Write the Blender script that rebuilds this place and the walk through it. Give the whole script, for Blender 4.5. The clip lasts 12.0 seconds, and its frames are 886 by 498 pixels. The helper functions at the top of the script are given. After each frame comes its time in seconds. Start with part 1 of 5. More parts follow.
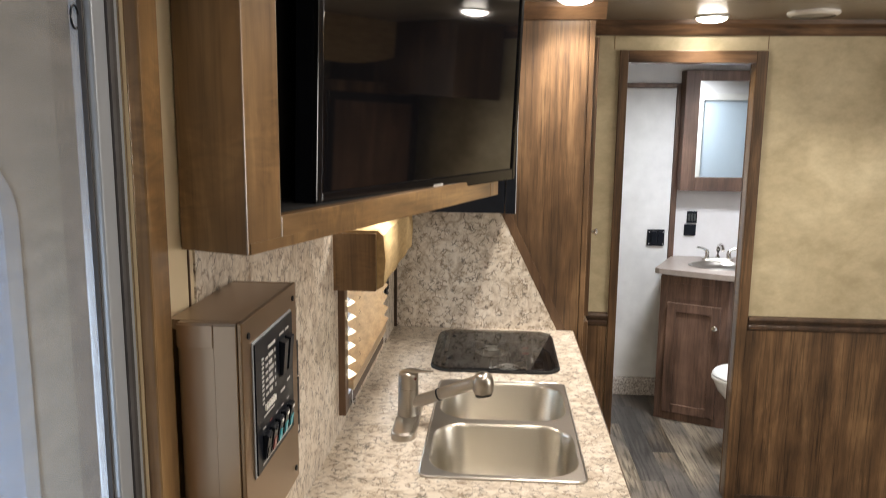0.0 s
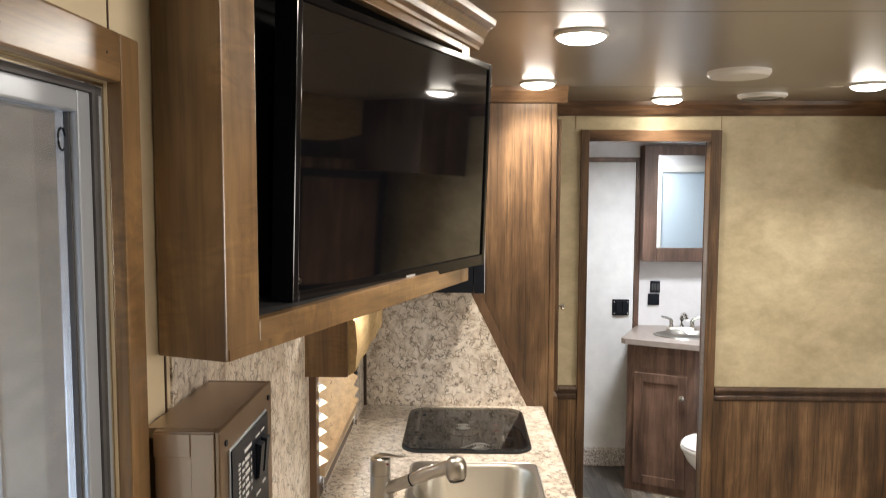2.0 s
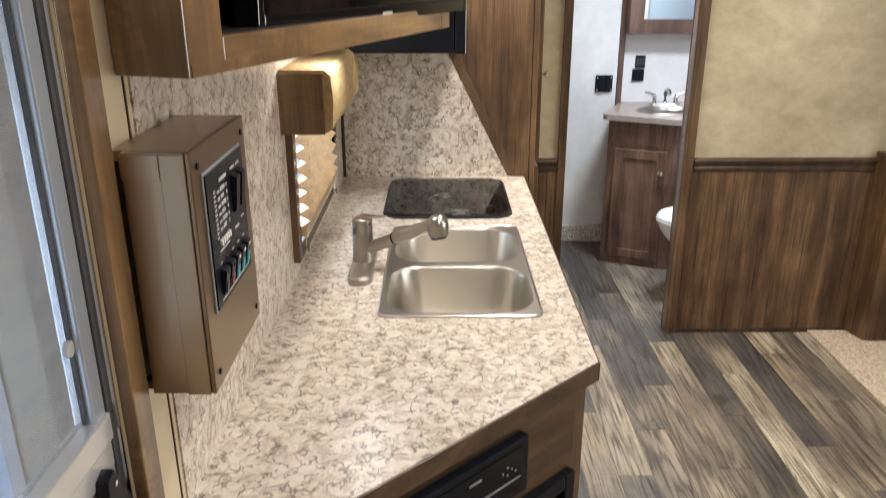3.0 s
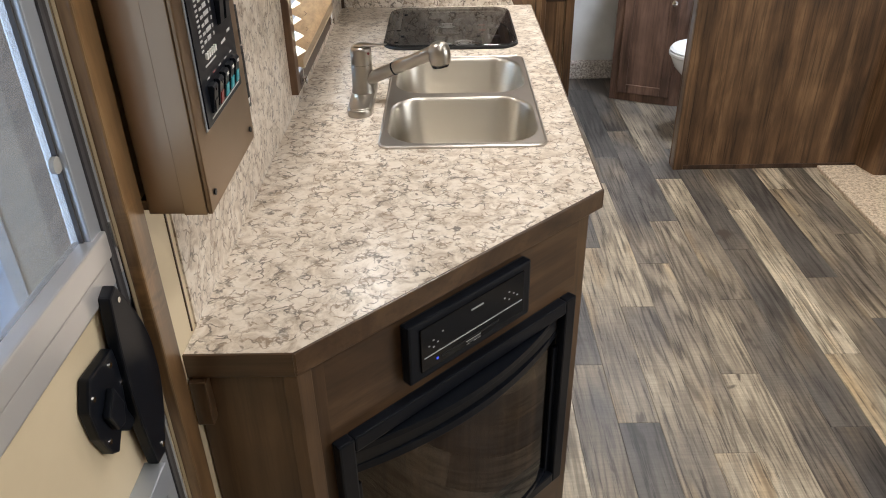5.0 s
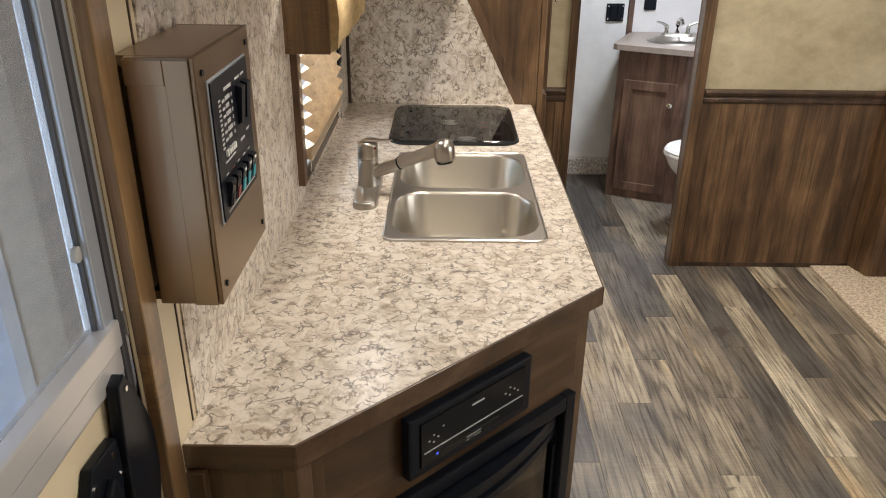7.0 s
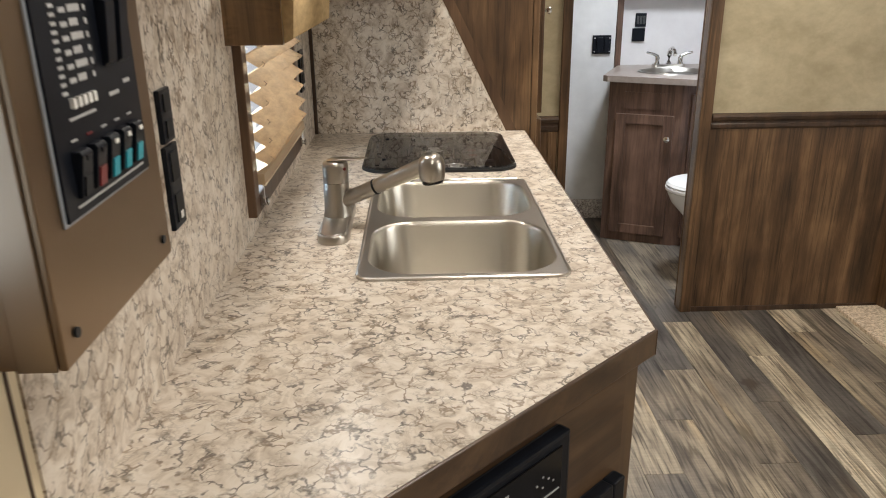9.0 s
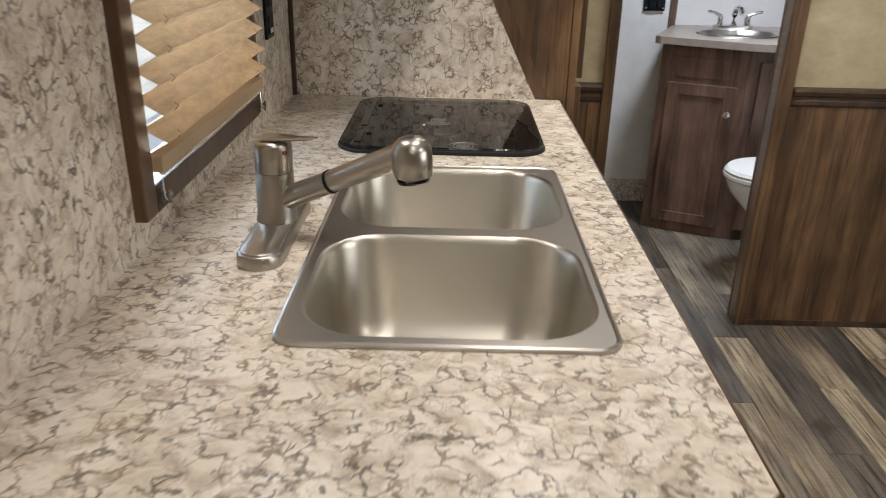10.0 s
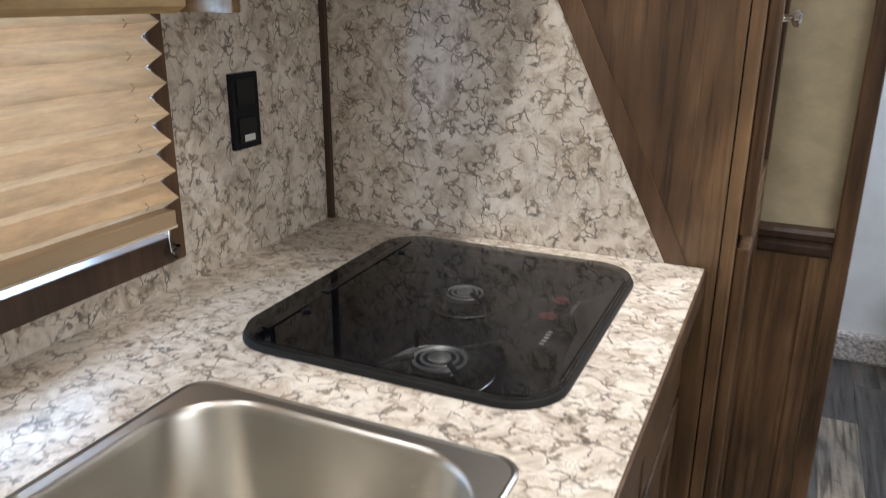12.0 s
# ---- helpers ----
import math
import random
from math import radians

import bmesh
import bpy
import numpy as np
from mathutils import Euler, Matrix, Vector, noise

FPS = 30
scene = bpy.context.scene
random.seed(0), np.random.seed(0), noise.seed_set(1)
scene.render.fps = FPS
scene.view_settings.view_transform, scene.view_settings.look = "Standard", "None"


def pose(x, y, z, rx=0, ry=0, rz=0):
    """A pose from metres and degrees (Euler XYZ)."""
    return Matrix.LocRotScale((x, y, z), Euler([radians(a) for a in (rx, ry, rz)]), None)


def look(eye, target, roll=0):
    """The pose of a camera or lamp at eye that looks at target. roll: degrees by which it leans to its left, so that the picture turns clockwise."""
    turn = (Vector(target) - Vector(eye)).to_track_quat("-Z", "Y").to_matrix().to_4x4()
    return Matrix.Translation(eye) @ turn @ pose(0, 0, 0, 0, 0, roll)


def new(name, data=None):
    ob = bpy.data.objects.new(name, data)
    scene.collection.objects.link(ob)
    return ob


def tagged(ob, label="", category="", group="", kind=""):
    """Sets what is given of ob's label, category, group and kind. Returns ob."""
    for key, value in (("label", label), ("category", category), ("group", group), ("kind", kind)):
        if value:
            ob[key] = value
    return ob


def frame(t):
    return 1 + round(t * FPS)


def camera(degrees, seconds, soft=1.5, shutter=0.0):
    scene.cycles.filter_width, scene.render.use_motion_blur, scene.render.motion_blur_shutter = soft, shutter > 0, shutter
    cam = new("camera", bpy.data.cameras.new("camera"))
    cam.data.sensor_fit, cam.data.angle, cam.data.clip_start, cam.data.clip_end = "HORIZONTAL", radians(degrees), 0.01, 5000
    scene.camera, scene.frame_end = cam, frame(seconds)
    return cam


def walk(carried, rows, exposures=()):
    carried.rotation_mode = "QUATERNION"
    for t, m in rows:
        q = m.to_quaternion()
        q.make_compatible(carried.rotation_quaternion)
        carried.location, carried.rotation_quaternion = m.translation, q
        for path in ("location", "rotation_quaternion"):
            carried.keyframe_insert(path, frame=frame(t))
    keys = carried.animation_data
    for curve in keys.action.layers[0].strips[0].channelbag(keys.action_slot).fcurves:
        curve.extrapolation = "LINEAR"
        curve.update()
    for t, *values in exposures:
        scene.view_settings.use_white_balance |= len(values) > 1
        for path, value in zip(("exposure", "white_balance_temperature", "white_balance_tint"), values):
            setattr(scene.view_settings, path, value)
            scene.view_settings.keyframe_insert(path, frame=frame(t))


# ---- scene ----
cam = camera(60.4, 12.0, soft=1.0, shutter=0.3)
PATH = [
    (0, (0.133, 0.086, 1.68), (-0.006, 2.053, 1.349), 0.6),
    (0.5, (0.133, 0.065, 1.717), (0.019, 2.054, 1.541), 0.1),
    (1, (0.125, 0.069, 1.725), (0.037, 2.063, 1.605), -0.2),
    (1.5, (0.12, 0.07, 1.731), (0.053, 2.065, 1.623), -0.0),
    (2, (0.12, 0.068, 1.729), (0.07, 2.06, 1.568), 0.2),
    (2.5, (0.12, 0.088, 1.677), (0.099, 2.047, 1.276), 0.3),
    (3, (0.115, 0.106, 1.631), (0.121, 1.985, 0.946), -0.1),
    (3.5, (0.103, 0.106, 1.598), (0.112, 1.89, 0.693), -0.9),
    (3.7, (0.118, 0.114, 1.594), (0.116, 1.862, 0.621), -0.6),
    (5.3, (0.128, 0.112, 1.586), (0.107, 1.818, 0.542), -1.2),
    (5.5, (0.125, 0.112, 1.593), (0.111, 1.829, 0.568), -1.0),
    (6, (0.12, 0.106, 1.599), (0.106, 1.855, 0.629), -0.6),
    (6.5, (0.112, 0.102, 1.601), (0.104, 1.884, 0.693), -0.1),
    (7, (0.111, 0.101, 1.605), (0.108, 1.915, 0.764), 0.6),
    (7.5, (0.078, 0.151, 1.618), (0.072, 1.994, 0.843), 0.7),
    (7.7, (0.061, 0.172, 1.64), (0.055, 2.026, 0.889), 0.8),
    (9.3, (0.09, 0.569, 1.362), (0.156, 2.443, 0.668), -0.6),
    (9.5, (0.092, 0.665, 1.35), (0.17, 2.531, 0.633), -0.1),
    (10, (0.159, 0.965, 1.315), (0.142, 2.802, 0.525), 1.2),
    (10.5, (0.236, 1.198, 1.299), (0.044, 3.001, 0.457), 0.9),
    (11, (0.345, 1.406, 1.309), (-0.055, 3.183, 0.483), 1.0),
    (11.5, (0.503, 1.589, 1.296), (-0.114, 3.335, 0.541), 1.8),
    (12, (0.523, 1.738, 1.304), (-0.266, 3.462, 0.666), 0.3),
]
walk(cam, [(t, look(eye, target, roll)) for t, eye, target, roll in PATH],
     [(0, 0.45, 6600, 11), (1.5, 0.63, 6650, 11), (2.5, 0.54, 6500, 11), (3.5, 0.46, 5950, 10), (5.5, 0.37, 6150, 11), (6.5, 0.35, 6300, 11),
      (7.7, 0.21, 6500, 11), (9.3, 0.17, 6350, 10), (10.5, -0.12, 6100, 10), (11.5, 0.06, 5900, 10), (12, 0.17, 5750, 10)])

# ---- world and light ----
world = bpy.data.worlds.new("sky")
scene.world = world
world.use_nodes = True
wn = world.node_tree.nodes
sky = wn.new("ShaderNodeTexSky")
sky.sky_type = "NISHITA"
sky.sun_disc = False
sky.sun_elevation, sky.sun_rotation = radians(47), radians(157)
world.node_tree.links.new(sky.outputs[0], wn["Background"].inputs["Color"])
wn["Background"].inputs["Strength"].default_value = 0.15

sun = new("sun", bpy.data.lights.new("sun", "SUN"))
sun.data.energy, sun.data.angle, sun.data.color = 5.0, radians(0.6), (1.0, 0.95, 0.86)
sun.matrix_world = look((2.5, -6, 7), (0, 0, 0))

CEIL = 2.10
LAMP_W = 5.1
LAMP_COL = (1.0, 0.92, 0.81)
SKY_COL = (0.78, 0.89, 1.0)
LAMPS = [(0.404, 1.945), (0.384, 2.792), (0.963, 3.270), (1.557, 2.839), (1.557, 1.2), (0.404, 1.10), (0.404, 0.255)]
DIM = {(0.404, 1.10): 0.45, (0.404, 0.255): 0.65, (0.963, 3.270): 0.30, (0.404, 1.945): 1.12, (0.384, 2.792): 0.66, (1.557, 2.839): 0.84, (1.557, 1.2): 1.0}

def daylight(at, target, wide, high, watts, tint=SKY_COL):
    """Sky light that enters by an opening."""
    a = new("daylight", bpy.data.lights.new("daylight", "AREA"))
    a.data.shape, a.data.size, a.data.size_y, a.data.energy, a.data.color = "RECTANGLE", wide, high, watts, tint
    a.matrix_world = look(at, target)


daylight((-0.75, 0.38, 1.10), (1.0, 0.50, 1.20), 0.70, 0.70, 15.0, (0.66, 0.83, 1.0))
daylight((-0.42, 2.21, 1.19), (1.0, 2.21, 1.1), 0.57, 0.40, 21.0, (0.60, 0.79, 1.0))
# fill lamp behind the view, in an added east window
daylight((3.25, 0.85, 1.40), (0.0, 0.85, 1.20), 1.36, 0.66, 27.0, (1.0, 0.95, 0.88))
# brightens the bathroom from an added vent that stays out of view
daylight((1.30, 3.80, 2.20), (1.30, 3.82, 0.0), 0.34, 0.34, 30.0, (0.90, 0.95, 1.0))

# the lit puck under the upper cabinet
puck = new("puck_light", bpy.data.lights.new("puck_light", "AREA"))
puck.data.shape, puck.data.size, puck.data.energy, puck.data.color = "DISK", 0.07, 1.1, (1.0, 0.95, 0.88)
puck.location = (-0.095, 1.95, 1.503)

# ---- materials ----
def mat(name, rough=0.5, metal=0.0, color=(0.5, 0.5, 0.5), spec=0.5):
    m = bpy.data.materials.new(name)
    m.use_nodes = True
    b = m.node_tree.nodes["Principled BSDF"]
    b.inputs["Roughness"].default_value = rough
    b.inputs["Metallic"].default_value = metal
    b.inputs["Base Color"].default_value = (*color, 1)
    b.inputs["Specular IOR Level"].default_value = spec
    return m


def node(m, kind, **settings):
    n = m.node_tree.nodes.new(kind)
    for k, v in settings.items():
        n.inputs[k.replace("_", " ")].default_value = v
    return n


def link(m, a, b):
    m.node_tree.links.new(a, b)


def coords(m, scale=(1, 1, 1), turn=(0, 0, 0)):
    """Object coordinates in metres, stretched."""
    tc = node(m, "ShaderNodeTexCoord")
    mp = node(m, "ShaderNodeMapping")
    mp.inputs["Scale"].default_value = scale
    mp.inputs["Rotation"].default_value = [radians(a) for a in turn]
    link(m, tc.outputs["Object"], mp.inputs["Vector"])
    return mp.outputs["Vector"]


def ramp(m, fac, stops):
    r = node(m, "ShaderNodeValToRGB")
    e = r.color_ramp.elements
    while len(e) < len(stops):
        e.new(0.5)
    for el, (p, c) in zip(e, stops):
        el.position, el.color = p, (*c, 1) if len(c) == 3 else c
    link(m, fac, r.inputs["Fac"])
    return r.outputs["Color"]


def blend(m, fac, a, b, mode="MIX"):
    x = m.node_tree.nodes.new("ShaderNodeMix")
    x.data_type, x.blend_type = "RGBA", mode
    for sock, v in ((x.inputs[0], fac), (x.inputs[6], a), (x.inputs[7], b)):
        if hasattr(v, "is_output"):
            link(m, v, sock)
        else:
            sock.default_value = v if not isinstance(v, tuple) else (*v, 1)
    return x.outputs[2]


def bump(m, height, strength=0.2, distance=0.002):
    bp = node(m, "ShaderNodeBump", Strength=strength, Distance=distance)
    link(m, height, bp.inputs["Height"])
    link(m, bp.outputs["Normal"], m.node_tree.nodes["Principled BSDF"].inputs["Normal"])


def base(m, colour):
    link(m, colour, m.node_tree.nodes["Principled BSDF"].inputs["Base Color"])


def rough_from(m, fac, lo, hi):
    r = node(m, "ShaderNodeMapRange")
    r.inputs["To Min"].default_value, r.inputs["To Max"].default_value = lo, hi
    link(m, fac, r.inputs["Value"])
    link(m, r.outputs[0], m.node_tree.nodes["Principled BSDF"].inputs["Roughness"])


def wood(name, dark, mid, light, along="z", big=9.0, fine=90.0, rough=0.38, turn=0.0, knots=0.5, flame=0.0, bend=1.6):
    """Stained wood whose grain runs along one axis, with flaming figure across it where asked."""
    m = mat(name, rough)
    s1 = {"x": (0.15, 1, 1), "y": (1, 0.15, 1), "z": (1, 1, 0.11)}[along]
    s2 = {"x": (0.03, 1, 1), "y": (1, 0.03, 1), "z": (1, 1, 0.03)}[along]
    v1, v2 = coords(m, s1, (0, 0, turn)), coords(m, s2, (0, 0, turn))
    n1 = node(m, "ShaderNodeTexNoise", Scale=big, Detail=6.0, Roughness=0.62, Distortion=bend)
    n2 = node(m, "ShaderNodeTexNoise", Scale=fine, Detail=4.0, Roughness=0.7)
    n3 = node(m, "ShaderNodeTexNoise", Scale=5.0, Detail=3.0, Distortion=0.4)
    link(m, v1, n1.inputs["Vector"])
    link(m, v2, n2.inputs["Vector"])
    link(m, coords(m), n3.inputs["Vector"])
    c1 = ramp(m, n1.outputs["Fac"], [(0.33, dark), (0.5, mid), (0.67, light)])
    c2 = ramp(m, n2.outputs["Fac"], [(0.34, (0.36, 0.34, 0.33)), (0.52, (1, 1, 1))])
    c3 = ramp(m, n3.outputs["Fac"], [(0.32, (0.68, 0.66, 0.64)), (0.68, (1.22, 1.20, 1.16))])
    c = blend(m, knots, c1, c2, "MULTIPLY")
    c = blend(m, 0.85, c, c3, "MULTIPLY")
    if flame:
        # chatoyant curl: bands that run across the grain, in patches
        v4 = coords(m, {"x": (1, 0.35, 0.35), "y": (0.35, 1, 0.35), "z": (0.35, 0.35, 1)}[along], (0, 0, turn))
        n4 = node(m, "ShaderNodeTexNoise", Scale=42.0, Detail=3.0, Roughness=0.6, Distortion=1.8)
        n5 = node(m, "ShaderNodeTexNoise", Scale=6.5, Detail=2.0)
        link(m, v4, n4.inputs["Vector"])
        link(m, coords(m), n5.inputs["Vector"])
        curl = ramp(m, n4.outputs["Fac"], [(0.36, (0.72, 0.71, 0.70)), (0.64, (1.38, 1.36, 1.30))])
        where = ramp(m, n5.outputs["Fac"], [(0.44, (0, 0, 0)), (0.62, (flame, flame, flame))])
        c = blend(m, where, c, blend(m, 1.0, c, curl, "MULTIPLY"))
    base(m, c)
    rough_from(m, n2.outputs["Fac"], rough - 0.06, rough + 0.12)
    bump(m, n2.outputs["Fac"], 0.14, 0.0008)
    return m


MAPLE_TONES = ((0.088, 0.049, 0.021), (0.185, 0.108, 0.048), (0.34, 0.212, 0.098))
MAPLE = wood("stained_maple", *MAPLE_TONES, "z", 5.0, 70.0, 0.28, 0, 0.45, 0.85)
MAPLE_H = wood("stained_maple_level", *MAPLE_TONES, "y", 6.0, 70.0, 0.28, 0, 0.45, 0.7)
MAPLE_X = wood("stained_maple_across", *MAPLE_TONES, "x", 6.0, 70.0, 0.28, 0, 0.45, 0.7)
for varnished in (MAPLE, MAPLE_H, MAPLE_X):
    skin_node = varnished.node_tree.nodes["Principled BSDF"]
    skin_node.inputs["Coat Weight"].default_value, skin_node.inputs["Coat Roughness"].default_value = 0.6, 0.26
BASE_TONES = ((0.040, 0.022, 0.011), (0.078, 0.044, 0.022), (0.132, 0.079, 0.041))
BASE_Z = wood("dark_base_maple", *BASE_TONES, "z", 5.0, 70.0, 0.31, 0, 0.45)
BASE_Y = wood("dark_base_maple_level", *BASE_TONES, "y", 6.0, 70.0, 0.31, 0, 0.45)
BASE_X = wood("dark_base_maple_across", *BASE_TONES, "x", 6.0, 70.0, 0.31, 0, 0.45)
RUSTIC = wood("rustic_wood_panel", (0.058, 0.032, 0.016), (0.135, 0.076, 0.037), (0.250, 0.150, 0.076), "z", 13.0, 95.0, 0.38, 0, 0.85, 0.0, 0.35)
RUSTIC_X = wood("rustic_wood_level", (0.045, 0.022, 0.012), (0.12, 0.065, 0.033), (0.20, 0.115, 0.06), "x", 13.0, 130.0, 0.36, 0, 0.5)
VANITY = wood("dark_vanity_wood", (0.075, 0.042, 0.03), (0.145, 0.084, 0.06), (0.22, 0.13, 0.095), "z", 9.0, 110.0, 0.4, 0, 0.5)
DARKTRIM = wood("dark_trim_wood", (0.035, 0.02, 0.013), (0.06, 0.034, 0.02), (0.10, 0.058, 0.034), "z", 9.0, 110.0, 0.38, 0, 0.4)


def laminate():
    """Cream laminate with short curling grey-brown veins and cloudy patches."""
    m = mat("veined_cream_laminate", 0.31)
    v = coords(m)

    def bent(scale, amount, detail=3.0):
        warp = node(m, "ShaderNodeTexNoise", Scale=scale, Detail=detail)
        link(m, v, warp.inputs["Vector"])
        sub = node(m, "ShaderNodeVectorMath")
        sub.operation = "MULTIPLY_ADD"
        sub.inputs[1].default_value, sub.inputs[2].default_value = (amount,) * 3, (-amount / 2,) * 3
        link(m, warp.outputs["Color"], sub.inputs[0])
        add = node(m, "ShaderNodeVectorMath")
        link(m, v, add.inputs[0])
        link(m, sub.outputs[0], add.inputs[1])
        return add.outputs[0]

    def veins(scale, vector, wide):
        vor = node(m, "ShaderNodeTexVoronoi", Scale=scale)
        vor.feature = "DISTANCE_TO_EDGE"
        link(m, vector, vor.inputs["Vector"])
        return ramp(m, vor.outputs["Distance"], [(0.0, (1, 1, 1)), (wide * 0.45, (0.8, 0.8, 0.8)), (wide, (0, 0, 0))])

    def patches(scale, lo, hi):
        n = node(m, "ShaderNodeTexNoise", Scale=scale, Detail=3.0)
        link(m, v, n.inputs["Vector"])
        return ramp(m, n.outputs["Fac"], [(lo, (0, 0, 0)), (hi, (1, 1, 1))])

    bold = blend(m, 1.0, veins(33.0, bent(30.0, 0.072), 0.088), patches(40.0, 0.43, 0.54), "MULTIPLY")
    thin = blend(m, 1.0, veins(70.0, bent(60.0, 0.034), 0.10), patches(30.0, 0.47, 0.60), "MULTIPLY")
    cloud = node(m, "ShaderNodeTexNoise", Scale=26.0, Detail=5.0, Roughness=0.62, Distortion=1.2)
    link(m, v, cloud.inputs["Vector"])
    ground = ramp(m, cloud.outputs["Fac"], [(0.30, (0.36, 0.29, 0.225)), (0.41, (0.53, 0.45, 0.36)), (0.53, (0.68, 0.605, 0.51)), (0.72, (0.77, 0.71, 0.63))])
    tone = node(m, "ShaderNodeTexNoise", Scale=34.0, Detail=2.0)
    link(m, v, tone.inputs["Vector"])
    ink = ramp(m, tone.outputs["Fac"], [(0.40, (0.062, 0.048, 0.038)), (0.62, (0.23, 0.155, 0.095))])
    faint = blend(m, 1.0, thin, (0.40, 0.40, 0.40), "MULTIPLY")
    c = blend(m, faint, ground, (0.19, 0.145, 0.105))
    base(m, blend(m, blend(m, 1.0, bold, (0.86, 0.86, 0.86), "MULTIPLY"), c, ink))
    bump(m, tone.outputs["Fac"], 0.04, 0.0006)
    return m


LAMINATE = laminate()


def cloudy(name, a, b, rough, scale=2.2, grain=0.06, stretch=(1, 1, 1), spec=0.4):
    """Paper or paint with soft clouds and a fine grain."""
    m = mat(name, rough, spec=spec)
    n1 = node(m, "ShaderNodeTexNoise", Scale=scale, Detail=6.0, Roughness=0.6)
    n2 = node(m, "ShaderNodeTexNoise", Scale=420.0, Detail=2.0)
    link(m, coords(m, stretch), n1.inputs["Vector"])
    link(m, coords(m), n2.inputs["Vector"])
    base(m, ramp(m, n1.outputs["Fac"], [(0.3, a), (0.7, b)]))
    bump(m, n2.outputs["Fac"], grain, 0.0006)
    return m


def wallpaper():
    """Gold paper with sponged blotches at two sizes and faint level strokes."""
    m = mat("mottled_gold_wallpaper", 0.5, spec=0.4)
    n1 = node(m, "ShaderNodeTexNoise", Scale=4.2, Detail=7.0, Roughness=0.62, Distortion=0.6)
    n2 = node(m, "ShaderNodeTexNoise", Scale=16.0, Detail=5.0, Roughness=0.7)
    n3 = node(m, "ShaderNodeTexNoise", Scale=420.0, Detail=2.0)
    link(m, coords(m, (1.0, 1.0, 1.15)), n1.inputs["Vector"])
    link(m, coords(m, (0.8, 0.8, 1.2)), n2.inputs["Vector"])
    link(m, coords(m), n3.inputs["Vector"])
    c = ramp(m, n1.outputs["Fac"], [(0.32, (0.42, 0.355, 0.228)), (0.5, (0.495, 0.425, 0.282)), (0.68, (0.565, 0.495, 0.34))])
    base(m, blend(m, 0.7, c, ramp(m, n2.outputs["Fac"], [(0.34, (0.84, 0.83, 0.80)), (0.66, (1.12, 1.12, 1.12))]), "MULTIPLY"))
    bump(m, n3.outputs["Fac"], 0.08, 0.0006)
    return m


PAPER = wallpaper()
CREAM = cloudy("cream_wallboard", (0.58, 0.48, 0.32), (0.66, 0.56, 0.39), 0.5, 3.0)
BATHPAPER = cloudy("pale_mottled_bath_wallpaper", (0.68, 0.665, 0.67), (0.79, 0.78, 0.79), 0.5, 5.0)
BATHDOOR = cloudy("white_mottled_door", (0.66, 0.66, 0.66), (0.80, 0.80, 0.80), 0.45, 6.0)
CEILMAT = cloudy("taupe_ceiling_panel", (0.235, 0.205, 0.165), (0.28, 0.245, 0.20), 0.28, 1.5, 0.1, (1, 1, 1), 0.5)
# the blue cast puts reflected daylight into the plastic's colour
BLACK = cloudy("black_plastic", (0.0045, 0.0057, 0.0090), (0.0075, 0.0093, 0.0140), 0.33, 20.0, 0.03, (1, 1, 1), 0.18)
BLACKMATTE = cloudy("matte_black_lining", (0.006, 0.006, 0.007), (0.011, 0.011, 0.012), 0.6, 20.0)
WHITEPL = cloudy("white_plastic", (0.70, 0.69, 0.66), (0.76, 0.75, 0.72), 0.35, 10.0)
PORCELAIN = cloudy("white_porcelain", (0.78, 0.78, 0.78), (0.82, 0.82, 0.82), 0.12, 10.0, 0.01)
SCREENBLACK = mat("glossy_tv_screen", 0.035, color=(0.004, 0.004, 0.005), spec=1.0)
SCREENBLACK.node_tree.nodes["Principled BSDF"].inputs["IOR"].default_value = 1.75
PANSTEEL = mat("bright_pan_steel", 0.32, 1.0, (0.85, 0.85, 0.83))
PANDARK = mat("smoked_pan_enamel", 0.22, 1.0, (0.48, 0.48, 0.47))
CHARCOAL = cloudy("charcoal_rim", (0.011, 0.0105, 0.010), (0.017, 0.016, 0.015), 0.5, 20.0, 0.03, (1, 1, 1), 0.2)
GLOSSBLACK = mat("glossy_black", 0.14, color=(0.005, 0.005, 0.006))
CHROME = mat("polished_chrome", 0.1, 1.0, (0.75, 0.74, 0.72))
INK = mat("pale_print", 0.6, color=(0.42, 0.42, 0.42))
TEAL = mat("teal_rocker_plastic", 0.3, color=(0.01, 0.28, 0.36))
RED = mat("red_rocker_plastic", 0.3, color=(0.16, 0.012, 0.016))
OUTWALL = cloudy("outside_siding", (0.47, 0.54, 0.63), (0.55, 0.61, 0.69), 0.5, 1.0, 0.0)
GRAVEL = cloudy("outside_ground", (0.33, 0.345, 0.37), (0.42, 0.435, 0.46), 0.9, 2.0, 0.0)


def brushed(name, color, rough, stretch):
    m = mat(name, rough, 1.0, color)
    n = node(m, "ShaderNodeTexNoise", Scale=160.0, Detail=4.0, Roughness=0.7)
    n2 = node(m, "ShaderNodeTexNoise", Scale=7.0, Detail=3.0)
    link(m, coords(m, stretch), n.inputs["Vector"])
    link(m, coords(m), n2.inputs["Vector"])
    base(m, blend(m, 0.15, color, ramp(m, n2.outputs["Fac"], [(0.3, tuple(c * 0.72 for c in color)), (0.7, tuple(min(1, c * 1.15) for c in color))])))
    return m


